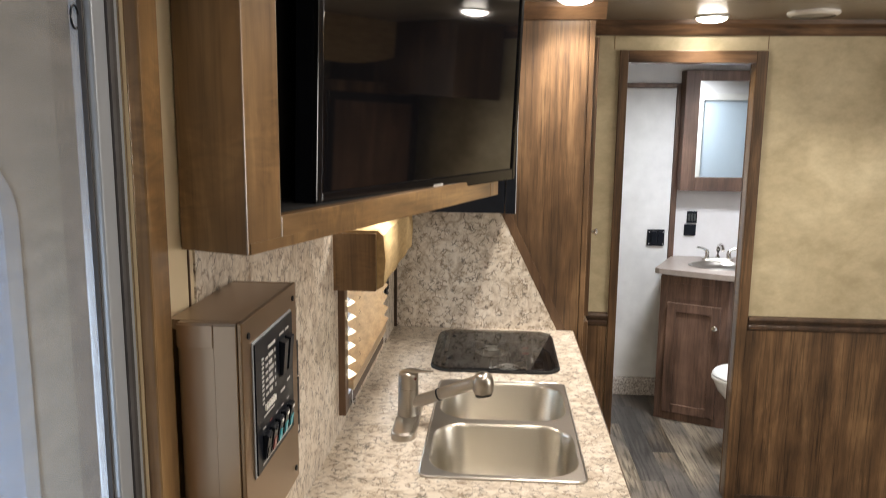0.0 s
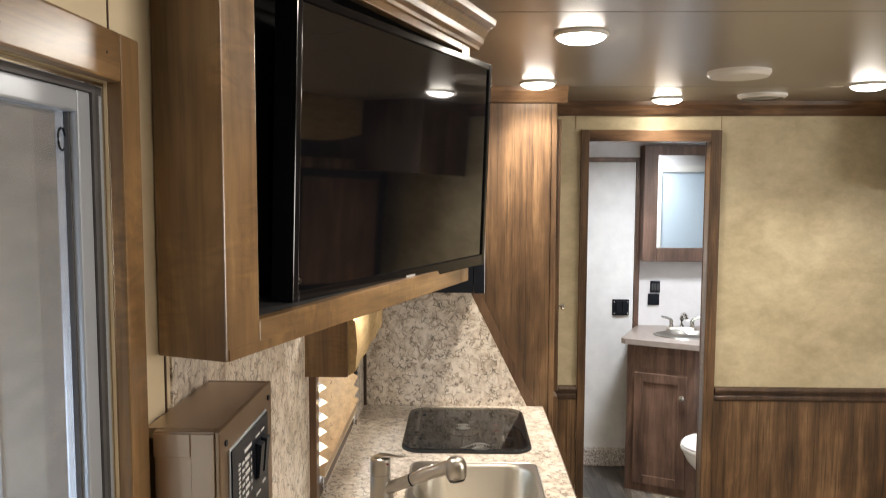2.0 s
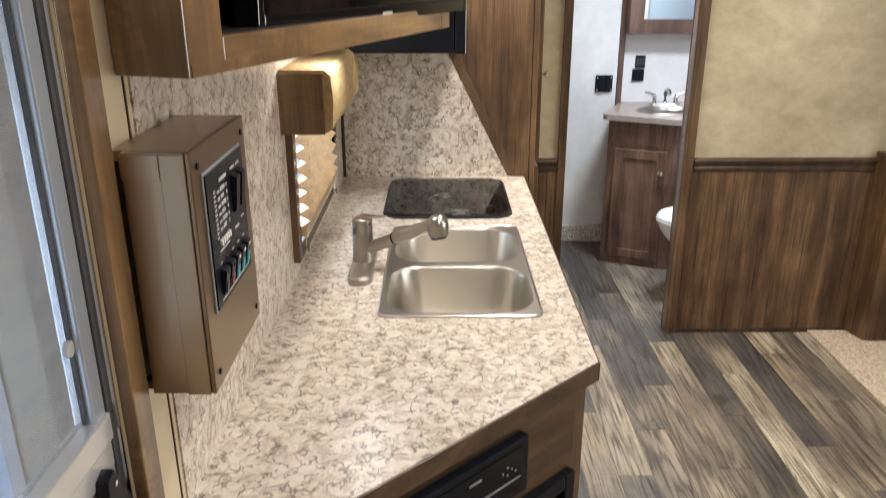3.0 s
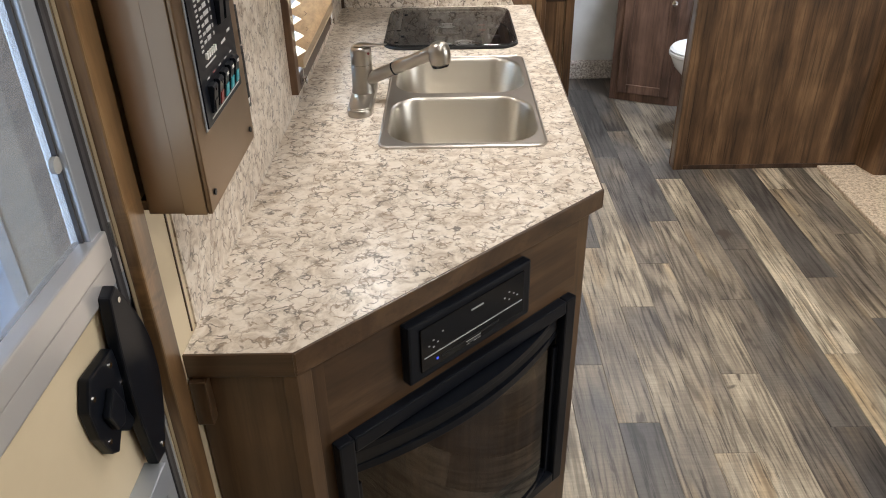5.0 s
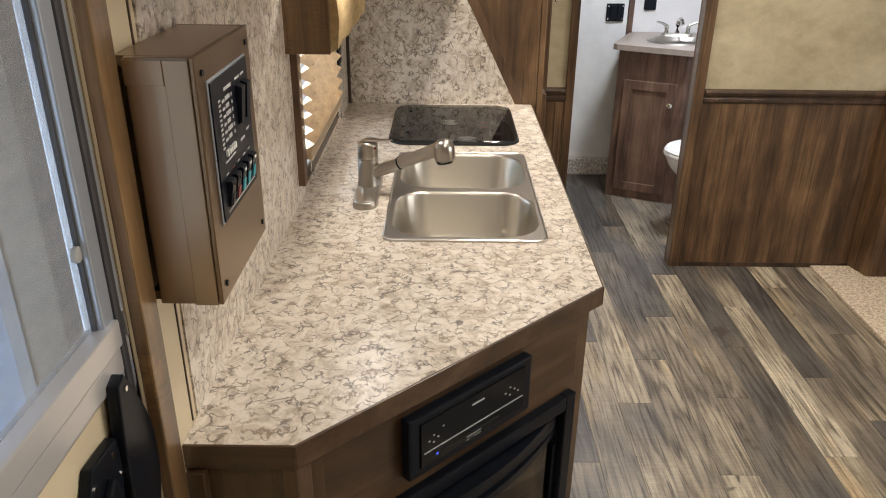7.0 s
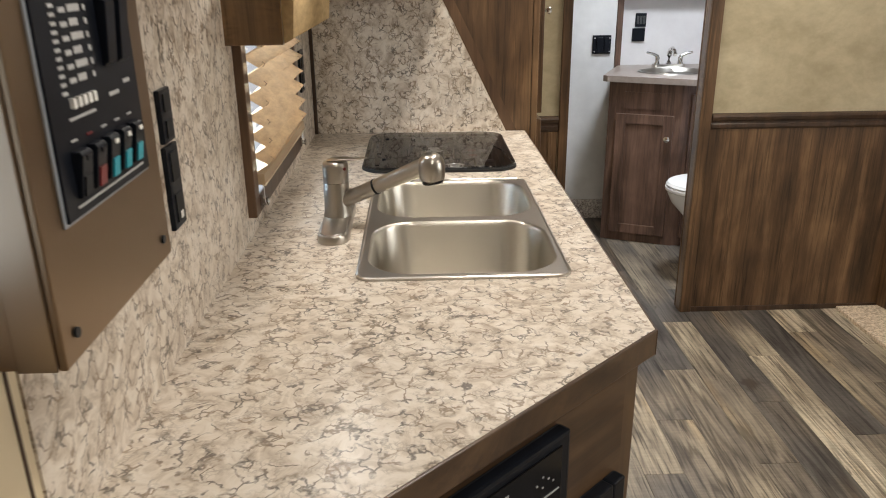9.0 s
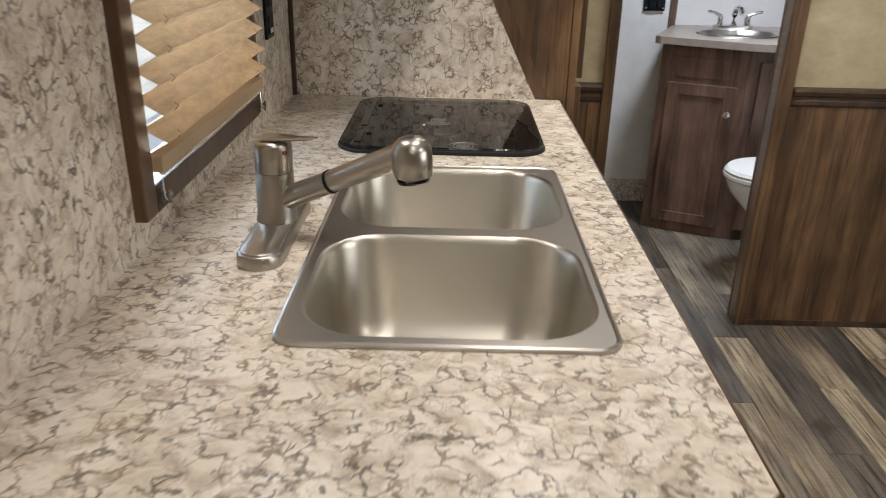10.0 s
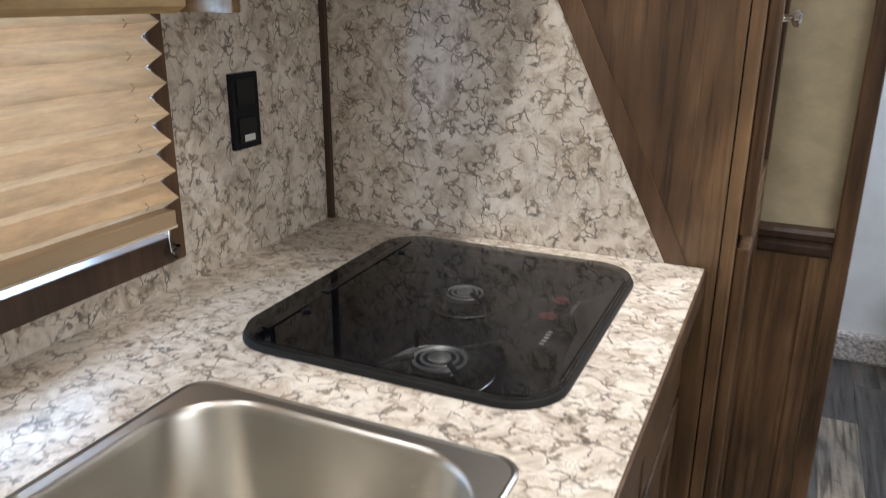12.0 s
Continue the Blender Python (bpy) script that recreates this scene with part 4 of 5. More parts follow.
# backsplash on the side wall, cut round the window
bs = thing("backsplash", "cream veined laminate backsplash behind the worktop", "backsplash", kind="structure")
for y0, y1, z0, z1 in ((1.022, 1.885, 0.9, 1.522), (1.885, 2.520, 0.9, 0.945), (1.885, 2.520, 1.40, 1.522), (2.520, 2.9175, 0.9, 1.50)):
    part("panel", box(XW, XW + 0.003, y0, y1, z0, z1), LAMINATE, bs)
part("dark_seam", box(XW, XW + 0.002, 1.004, 1.007, 0.905, CEIL - 0.01), DARKTRIM, bs)
part("corner_trim", box(XW + 0.003, XW + 0.014, 2.905, 2.9165, 0.9005, 1.52), DARKTRIM, bs, "slim dark corner strip", bevel=0.002)


def pantry():
    c = thing("pantry_cabinet", "tall rustic wood pantry cabinet at the end of the worktop", "cabinet")
    XF = 0.470
    part("carcass", box(XW + 0.002, XF - 0.022, 2.9225, YP - 0.002, 0.0, 2.04), RUSTIC, c)
    for y0, y1, z0, z1 in ((2.921, 2.962, 0.0, 2.04), (3.370, YP - 0.003, 0.0, 2.04), (2.962, 3.370, 0.0, 0.09), (2.962, 3.370, 1.97, 2.04)):
        part("face_frame", box(XF - 0.020, XF, y0, y1, z0, z1), RUSTIC, c, bevel=0.002)
    front = lambda u, n, z: (XF + n, u, z)
    d = panel_door(c, 2.95, 3.385, 0.95, 1.985, RUSTIC, front)
    knob("knob", d, (XF + 0.019, 2.985, 1.272), (1, 0, 0))
    d = panel_door(c, 2.95, 3.385, 0.08, 0.93, RUSTIC, front)
    knob("knob", d, (XF + 0.019, 2.992, 0.416), (1, 0, 0))
    # laminate facing with its slanted wooden strip
    part("laminate_facing", prism([(XW + 0.003, 0.9), (0.369, 0.9), (0.175, 1.291), (0.121, 1.40), (XW + 0.003, 1.40)], 2.9175, 2.9215, "y"), LAMINATE, c, "cream veined laminate facing with a slanted edge")
    part("slant_strip", prism([(0.369, 0.9005), (0.404, 0.9005), (0.156, 1.40), (0.121, 1.40)], 2.9165, 2.9213, "y"), wood("slanted_strip_wood", (0.07, 0.036, 0.018), (0.12, 0.066, 0.034), (0.18, 0.105, 0.056), "z", 9.0, 90.0, 0.4, 0, 0.4), c)
    prof = [(2.9215, 2.040), (2.913, 2.042), (2.907, 2.055), (2.900, 2.066), (2.890, 2.082), (2.886, CEIL), (2.9215, CEIL)]
    part("crown", prism(prof, 0.16, 0.505, "x"), RUSTIC_X, c, bevel=0.001)
    prof2 = [(XF - 0.02, 2.040), (XF + 0.006, 2.042), (XF + 0.012, 2.055), (XF + 0.020, 2.066), (XF + 0.030, 2.082), (XF + 0.034, CEIL), (XF - 0.02, CEIL)]
    part("crown", prism(prof2, 2.9215, YP - 0.046, "y"), RUSTIC, c)
    return c


pantry()

# ---- window with pleated blind and valance ----
FRAMEWOOD = wood("dark_window_wood", (0.05, 0.026, 0.013), (0.09, 0.048, 0.025), (0.13, 0.075, 0.04), "z", 9.0, 90.0, 0.4, 0, 0.3)

def window():
    w = thing("window_1", "kitchen window in a brown wooden frame", "window", kind="structure")
    out = XW + 0.020
    part("frame_side", box(XW - 0.05, out, 1.885, 1.925, 0.945, 1.405), FRAMEWOOD, w, bevel=0.003)
    part("frame_side", box(XW - 0.05, XW + 0.018, 2.493, 2.520, 0.945, 1.405), FRAMEWOOD, w, bevel=0.003)
    part("frame_foot", box(XW - 0.006, out, 1.925, 2.495, 0.945, 0.984), DARKTRIM, w, bevel=0.003)
    part("frame_head", box(XW - 0.05, out, 1.925, 2.495, 1.385, 1.405), FRAMEWOOD, w, bevel=0.003)
    pane("pane", [(XW - 0.044, y, z) for y, z in ((1.925, 0.950), (2.495, 0.950), (2.495, 1.385), (1.925, 1.385))], GLASS, w)
    clear = glassy("clear_plastic", (0.85, 0.85, 0.85), 0.05)
    for y in (1.936, 2.486):
        cleat = part("cord_cleat", tube([(XW + 0.019, y, 0.966), (XW + 0.024, y, 0.966), (XW + 0.025, y, 0.966), (XW + 0.031, y, 0.966), (XW + 0.034, y, 0.966)], [0.011, 0.011, 0.005, 0.005, 0.010], 16), clear, w, "clear plastic cord cleat", smooth=True)
        part("cord", tube([(XW + 0.028, y - 0.004, 1.004), (XW + 0.029, y - 0.007, 0.985), (XW + 0.029, y - 0.0055, 0.966), (XW + 0.029, y, 0.9605)], 0.0007, 6), WHITEPL, cleat)
    return w


window()


def pleated_blind():
    b = thing("pleated_blind", "tan pleated fabric blind lowered over the kitchen window", "blind")
    y0, y1 = 1.928, 2.4925
    pitch, zb, zt = 0.0365, 1.022, 1.40
    n = int((zt - zb) / pitch)
    bm = bmesh.new()
    prev = None
    steps = n * 2
    for i in range(steps + 1):
        z = zb + (zt - zb) * i / steps
        x = XW + (0.041 if i % 2 else 0.0085)
        row = [bm.verts.new((x + 0.0015 * math.sin(7 * k + i), y0 + (y1 - y0) * k / 8, z + 0.001 * math.sin(3 * k + 1.7 * i))) for k in range(9)]
        if prev:
            for k in range(8):
                bm.faces.new((prev[k], prev[k + 1], row[k + 1], row[k]))
        prev = row
    part("pleats", bm, BLIND, b, "tan pleated fabric")
    part("bottom_rail", box(XW + 0.008, XW + 0.032, y0, y1 + 0.001, 1.001, 1.023), mat("tan_rail", 0.4, color=(0.42, 0.30, 0.18)), b, "tan bottom rail", bevel=0.002)
    part("rail_edge", box(XW + 0.026, XW + 0.0335, y0, y1 + 0.001, 0.9985, 1.0015), mat("pale_rail_edge", 0.45, color=(0.62, 0.52, 0.38)), b, "pale lower rail edge")
    for y in (y0 + 0.055, y1 - 0.055):
        for i in range(1, steps, 2):
            z = zb + (zt - zb) * i / steps
            part("lift_cord", tube([(XW + 0.0370, y, z - 0.005), (XW + 0.0422, y + 0.001, z), (XW + 0.0370, y, z + 0.005)], 0.0006, 5), DARKTRIM, b)
    return b


pleated_blind()


def valance():
    v = thing("window_valance", "tan cloth window valance between brown wooden end boards", "valance")
    part("end_board", box(XW + 0.001, -0.150, 1.840, 1.856, 1.278, 1.417), MAPLE, v, bevel=0.002)
    part("end_board", box(XW + 0.001, -0.150, 2.556, 2.572, 1.278, 1.417), MAPLE, v, bevel=0.002)
    loops = []
    for y in np.linspace(1.857, 2.455, 24):
        sag = 0.002 * math.sin(y * 31)
        loops.append([(x + sag, y, z) for x, z in ((XW + 0.09, 1.284), (-0.150, 1.280), (-0.136, 1.288), (-0.131, 1.35), (-0.136, 1.41), (-0.150, 1.422), (XW + 0.002, 1.422), (XW + 0.002, 1.415), (XW + 0.09, 1.412))])
    part("cloth_front", loft(loops, None, True, True), VALANCE, v, "padded tan cloth front", smooth=True)
    return v


valance()


def outlet(name, label, y0, y1, z0, z1, white=False):
    o = thing(name, label, "outlet")
    part("plate", box(XW + 0.003, XW + 0.010, y0, y1, z0, z1), BLACK, o, bevel=0.002)
    h = (z1 - z0) / 2
    for k in range(2):
        zc = z0 + h * (k + 0.5)
        s = part("socket", box(XW + 0.010, XW + 0.012, y0 + 0.012, y1 - 0.012, zc - h * 0.34, zc + h * 0.34), BLACKMATTE, o, bevel=0.0008)
    if white:
        part("paper_tag", box(XW + 0.0122, XW + 0.0126, y0 + 0.022, y1 - 0.018, z0 + 0.012, z0 + 0.022), WHITEPL, o, "small white tag")
    return o


outlet("power_outlet", "black power outlet on the veined backsplash", 2.652, 2.717, 1.072, 1.188, True)
outlet("wall_switch", "black switch plate above an outlet", 1.440, 1.486, 1.190, 1.260)
outlet("power_outlet", "black power outlet under a switch plate", 1.437, 1.488, 1.072, 1.186, True)


# ---- control box by the door ----
def control_box():
    c = thing("control_panel_box", "brown wooden wall box with a black control panel", "control box")
    x1, y0, y1, z0, z1 = -0.166, 0.925, 1.162, 1.144, 1.445
    # paler than the face: reflected door daylight is put into this bronze
    LITBRONZE = brushed("daylit_bronze_side", (0.44, 0.34, 0.25), 0.30, (1, 1, 0.2))
    part("side_near", box(XW + 0.017, x1, y0, y0 + 0.012, z0, z1), LITBRONZE, c, "satin bronze side, lightened for the door daylight", bevel=0.002)
    part("corner_post", box(x1 - 0.028, x1, y0 - 0.003, y0, z0, z1 - 0.002), LITBRONZE, c, bevel=0.001)
    part("top_strip", box(XW + 0.017, x1 - 0.028, y0 - 0.003, y0, z1 - 0.03, z1 - 0.002), LITBRONZE, c, bevel=0.001)
    part("side_far", box(XW + 0.003, x1, y1 - 0.012, y1, z0, z1), MAPLE, c, bevel=0.002)
    part("top", box(XW + 0.003, x1, y0 + 0.012, y1 - 0.012, z1 - 0.012, z1), LITBRONZE, c)
    part("bottom", box(XW + 0.003, x1, y0 + 0.012, y1 - 0.012, z0, z0 + 0.012), MAPLE_H, c)
    face = part("face", box(x1, x1 + 0.006, y0 - 0.001, y1, z0, z1), brushed("bronze_face", (0.30, 0.215, 0.14), 0.36, (1, 1, 0.1)), c, "bronze toned front plate", bevel=0.0015)
    for y, z in ((y0 + 0.02, z1 - 0.02), (y1 - 0.02, z1 - 0.02), (y0 + 0.02, z0 + 0.02), (y1 - 0.02, z0 + 0.02)):
        part("screw", tube([(x1 + 0.006, y, z), (x1 + 0.008, y, z)], 0.004, 12), BLACK, face)
    px = x1 + 0.006
    a0, a1, b0, b1 = 0.958, 1.124, 1.240, 1.410
    part("panel_edge", box(px, px + 0.002, a0 - 0.003, a1 + 0.003, b0 - 0.003, b1 + 0.003), ALU, c, bevel=0.0008)
    pn = part("panel", box(px + 0.002, px + 0.004, a0, a1, b0, b1), BLACK, c, "black control panel")
    q = px + 0.004
    def plate(y0_, y1_, z0_, z1_, m, nm, h=0.0006):
        return part(nm, box(q, q + h, y0_, y1_, z0_, z1_), m, pn)
    for k in range(11):
        plate(0.981, 0.989, 1.382 - k * 0.0058, 1.3845 - k * 0.0058, INK, "print_bar")
    for k in range(6):
        plate(0.996, 1.006, 1.378 - k * 0.0095, 1.3815 - k * 0.0095, INK, "print_bar")
        plate(1.010, 1.030 - 0.006 * (k % 2), 1.378 - k * 0.0095, 1.383 - k * 0.0095, INK, "print_bar")
        plate(1.036, 1.040, 1.378 - k * 0.0095, 1.382 - k * 0.0095, INK, "print_bar")
    plate(1.008, 1.040, 1.390, 1.394, INK, "print_bar")
    plate(1.060, 1.080, 1.392, 1.395, INK, "print_bar")
    plate(1.088, 1.104, 1.392, 1.395, INK, "print_bar")
    plate(0.985, 1.030, 1.306, 1.308, INK, "print_bar")
    plate(1.060, 1.080, 1.312, 1.315, INK, "print_bar")
    plate(1.092, 1.106, 1.318, 1.321, INK, "print_bar")
    for k in range(5):
        part("button", box(q, q + 0.003, 0.990 + k * 0.009, 0.995 + k * 0.009, 1.314, 1.321), WHITEPL, pn)
    for y in (1.058, 1.086):
        part("rocker_switch", prism([(q, 1.335), (q + 0.005, 1.338), (q + 0.009, 1.383), (q, 1.386)], y, y + 0.018, "y"), BLACK, pn, bevel=0.0008)
    for k, m in enumerate((BLACK, RED, TEAL, TEAL, TEAL)):
        y = 0.978 + k * 0.027
        sw = part("rocker_switch", prism([(q, 1.252), (q + 0.003, 1.253), (q + 0.008, 1.283), (q + 0.006, 1.286), (q, 1.286)], y, y + 0.018, "y"), BLACK, pn, bevel=0.0008)
        part("rocker_face", prism([(q + 0.0030, 1.2535), (q + 0.0045, 1.2535), (q + 0.0066, 1.268), (q + 0.0050, 1.268)], y + 0.003, y + 0.015, "y"), m, sw)
        # white bar stands in for the highlight on the teal rockers
        part("rocker_glint", box(q + 0.0078, q + 0.0086, y + 0.006, y + 0.013, 1.279, 1.2825), WHITEPL if k > 1 else BLACK, sw)
        plate(y + 0.003, y + 0.013, 1.292, 1.2935, RED if k == 1 else INK, "print_bar")
    plate(0.975, 1.110, 1.246, 1.2475, INK, "print_bar")
    return c


control_box()

# ---- upper cabinet, television, microwave ----
UP0, UP1 = (-0.158, 0.949), (0.135, 1.770)
UP_TURN = math.degrees(math.atan2(UP1[1] - UP0[1], UP1[0] - UP0[0]))
UP_LEN = math.hypot(UP1[0] - UP0[0], UP1[1] - UP0[1])
ZU = 1.521


def upper_cabinet():
    c = thing("upper_cabinet", "brown stained upper cabinet with an angled television niche", "cabinet", pose(UP0[0], UP0[1], ZU, 0, 0, UP_TURN))
    back = c.matrix_world.inverted()
    def at(x, y):
        v = back @ Vector((x, y, 0))
        return (v.x, v.y)
    H = CEIL - ZU
    # local x runs along the face, local -y points into the room
    near = [at(XW + 0.002, 0.9835), at(XW + 0.002, 1.000), at(-0.153, 0.964), at(-0.158, 0.949)]
    part("end_panel", prism(near, 0.0, H - 0.001), MAPLE, c, bevel=0.002)
    part("stile", box(0.0, 0.068, 0.0, 0.018, 0.0, H - 0.02), MAPLE, c, bevel=0.002)
    part("stile", box(UP_LEN - 0.05, UP_LEN, 0.0, 0.018, 0.0, H - 0.02), MAPLE, c, bevel=0.002)
    part("rail", box(0.068, UP_LEN - 0.05, 0.0, 0.018, 0.0, 0.041), MAPLE_X, c, bevel=0.002)
    part("rail", box(0.068, UP_LEN - 0.05, 0.0, 0.018, 0.50, H - 0.02), MAPLE_X, c, bevel=0.002)
    floor_pts = [at(XW + 0.002, 0.9865), at(-0.155, 0.953), at(0.128, 1.772), at(0.132, 2.12), at(XW + 0.002, 2.12)]
    part("bottom", prism(floor_pts, 0.0005, 0.014), MAPLE, c)
    part("far_side", prism([at(0.115, 1.775), at(0.133, 1.775), at(0.133, 2.12), at(0.115, 2.12)], 0.0, H - 0.001), MAPLE, c)
    part("niche_back", box(0.06, UP_LEN - 0.02, 0.12, 0.125, 0.014, H - 0.002), BLACKMATTE, c, "black niche lining")
    part("niche_side", box(0.064, 0.068, 0.018, 0.12, 0.014, H - 0.002), BLACK, c)
    part("niche_side", box(UP_LEN - 0.05, UP_LEN - 0.046, 0.018, 0.12, 0.014, H - 0.002), BLACK, c)
    part("niche_floor", box(0.068, UP_LEN - 0.05, 0.018, 0.12, 0.036, 0.041), BLACKMATTE, c)
    part("niche_top", box(0.068, UP_LEN - 0.05, 0.018, 0.12, 0.50, 0.505), BLACKMATTE, c)
    crown_p = [(0.018, 0.515), (-0.006, 0.515), (-0.008, 0.522), (-0.016, 0.528), (-0.019, 0.540), (-0.030, 0.556), (-0.044, 0.566), (-0.047, H - 0.0005), (0.018, H - 0.0005)]
    part("crown", prism(crown_p, -0.02, UP_LEN + 0.045, "x"), MAPLE_X, c, "moulded crown", bevel=0.0008)
    return c


upper_cabinet()
pk = thing("puck_lamp", "small round lamp under the upper cabinet", "light", pose(-0.095, 1.95, ZU))
part("ring", lathe([(0.040, 0.0), (0.040, -0.008), (0.034, -0.012), (0.030, -0.012)], (0, 0, 0), 24, cap=False), WHITEPL, pk, smooth=True)
part("lens", lathe([(0.031, -0.009), (0.02, -0.012), (0.001, -0.013)], (0, 0, 0), 24, cap=False), DOME, pk).visible_shadow = False


def television():
    t = thing("television", "black flat-screen television on a swivel mount, turned out of its niche", "television", pose(-0.124, 1.150, 1.553, 2.0, 0, 66.2))
    W, H = 0.732, 0.452
    part("cabinet", box(0.0, W, 0.006, 0.040, 0.0, H), BLACK, t, bevel=0.004)
    part("back_bulge", box(0.12, W - 0.12, 0.040, 0.062, 0.06, H - 0.10), BLACK, t, bevel=0.006)
    b = 0.014
    for x0, x1, z0, z1 in ((0, b, 0, H), (W - b, W, 0, H), (b, W - b, H - b, H), (b, W - b, 0, 0.024)):
        part("bezel", box(x0, x1, 0.0, 0.008, z0, z1), GLOSSBLACK, t, "glossy black bezel", bevel=0.002)
    part("screen", box(b, W - b, 0.004, 0.007, 0.024, H - b), SCREENBLACK, t, "dark glossy screen")
    part("logo_bar", box(W / 2 - 0.018, W / 2 + 0.018, -0.0006, 0.0, 0.008, 0.013), INK, t)
    part("mount_arm", box(W / 2 - 0.05, W / 2 + 0.05, 0.062, 0.10, 0.14, 0.30), BLACKMATTE, t)
    part("cable", tube([(W - 0.01, 0.035, 0.18), (W + 0.012, 0.04, 0.14), (W + 0.010, 0.05, 0.07), (W - 0.01, 0.06, -0.01)], 0.003, 8), mat("grey_cable", 0.5, color=(0.3, 0.28, 0.26)), t)
    return t


television()


def microwave():
    m = thing("microwave_oven", "black built-in microwave oven above the cooktop", "microwave")
    part("body", box(XW + 0.004, 0.155, 2.38, 2.915, 1.407, 1.80), BLACK, m, bevel=0.003)
    part("door", box(0.157, 0.188, 2.38, 2.915, 1.405, 1.80), BLACK, m, bevel=0.004)
    part("door_trim", box(0.188, 0.1905, 2.38, 2.386, 1.407, 1.80), ALU, m)
    part("vent_slot", box(0.02, 0.13, 2.44, 2.48, 1.4045, 1.407), BLACKMATTE, m)
    return m


microwave()
oc = thing("over_microwave_cabinet", "brown stained cabinet above the microwave", "cabinet")
part("carcass", box(XW + 0.004, 0.135, 2.124, 2.915, 1.802, CEIL - 0.001), MAPLE, oc)
part("door", box(0.136, 0.154, 2.15, 2.89, 1.82, 2.02), MAPLE_H, oc, bevel=0.004)


# ---- corner fireplace and radio on the clipped face ----
FACE = pose(P0[0], P0[1], 0, 0, 0, FACE_TURN)


def face_panel():
    f = thing("fireplace_surround", "brown stained panel holding the fireplace and radio", "panel", FACE)
    for x0, x1, z0, z1 in ((0.002, 0.040, 0.0, 0.858), (FACE_LEN - 0.034, FACE_LEN - 0.002, 0.0, 0.858), (0.040, FACE_LEN - 0.034, 0.665, 0.858), (0.040, FACE_LEN - 0.034, 0.0, 0.16)):
        part("board", box(x0, x1, -0.004, 0.012, z0, z1), BASE_Z if x1 - x0 < 0.1 else BASE_X, f)
    return f


face_panel()


def fireplace():
    f = thing("electric_fireplace", "black framed electric fireplace with a bowed grille", "fireplace", FACE)
    s0, s1, z0, z1 = 0.036, 0.645, 0.150, 0.682
    w = 0.032
    for x0, x1, a, b in ((s0, s0 + w, z0, z1), (s1 - w, s1, z0, z1), (s0 + w, s1 - w, z1 - w, z1), (s0 + w, s1 - w, z0, z0 + w)):
        part("frame", box(x0, x1, -0.026, -0.004, a, b), BLACK, f, bevel=0.004)
    i0, i1, j0, j1 = s0 + w, s1 - w, z0 + w, z1 - w
    part("firebox", box(i0, i1, 0.10, 0.105, j0, j1), BLACKMATTE, f)
    for x in (i0, i1 - 0.004):
        part("firebox_side", box(x, x + 0.004, -0.004, 0.10, j0, j1), BLACKMATTE, f)
    xs = [i0 + (i1 - i0) * k / 20 for k in range(21)]
    def bow(reach):
        return [(x, -0.006 - reach * (1 - ((x - (i0 + i1) / 2) / ((i1 - i0) / 2)) ** 2)) for x in xs]
    def bowed(name, reach, a, b, material, label="", deep=0.05):
        return part(name, prism([(i0, deep), *bow(reach), (i1, deep)], a, b), material, f, label, bevel=0.001)
    bowed("hood", 0.046, j1 - 0.020, j1 - 0.006, BLACK)
    bowed("slot", 0.036, j1 - 0.048, j1 - 0.020, BLACKMATTE)
    bowed("grille_bar", 0.046, j1 - 0.066, j1 - 0.048, BLACK)
    front_arc = bow(0.040)
    me = bpy.data.meshes.new("glass")
    pts = [(x, y, z) for z in (j0 + 0.014, j1 - 0.066) for x, y in front_arc]
    me.from_pydata(pts, [], [(k, k + 1, k + 22, k + 21) for k in range(20)])
    me.materials.append(FIREGLASS)
    me.polygons.foreach_set("use_smooth", [True] * 20)
    g = new("glass", me)
    g.parent, g["label"], g.visible_shadow = f, "dark reflective bowed glass", False
    bowed("sill", 0.046, j0, j0 + 0.014, BLACK)
    for x in (i0, i1 - 0.014):
        part("inner_frame", box(x, x + 0.014, -0.012, -0.002, j0, j1 - 0.09), BLACK, f, bevel=0.002)
    LOG = wood("charred_log", (0.03, 0.026, 0.023), (0.13, 0.12, 0.105), (0.30, 0.28, 0.25), "x", 20.0, 90.0, 0.8)
    for k, (x, z, ln, up) in enumerate(((0.22, 0.24, 0.22, 0.05), (0.36, 0.25, 0.24, -0.04), (0.29, 0.30, 0.20, 0.10), (0.42, 0.31, 0.16, 0.08))):
        p = Vector((x, 0.05, z))
        d = Vector((ln / 2, 0.01 * (k % 2), up / 2))
        part("log", tube([p - d, p - d * 0.4 + Vector((0, 0, 0.006)), p + d * 0.3, p + d], [0.020, 0.026, 0.024, 0.018], 10), LOG, f, "grey charred log", smooth=True)
    part("ember_bed", box(i0, i1, -0.002, 0.10, j0, j0 + 0.03), BLACKMATTE, f)
    return f


fireplace()


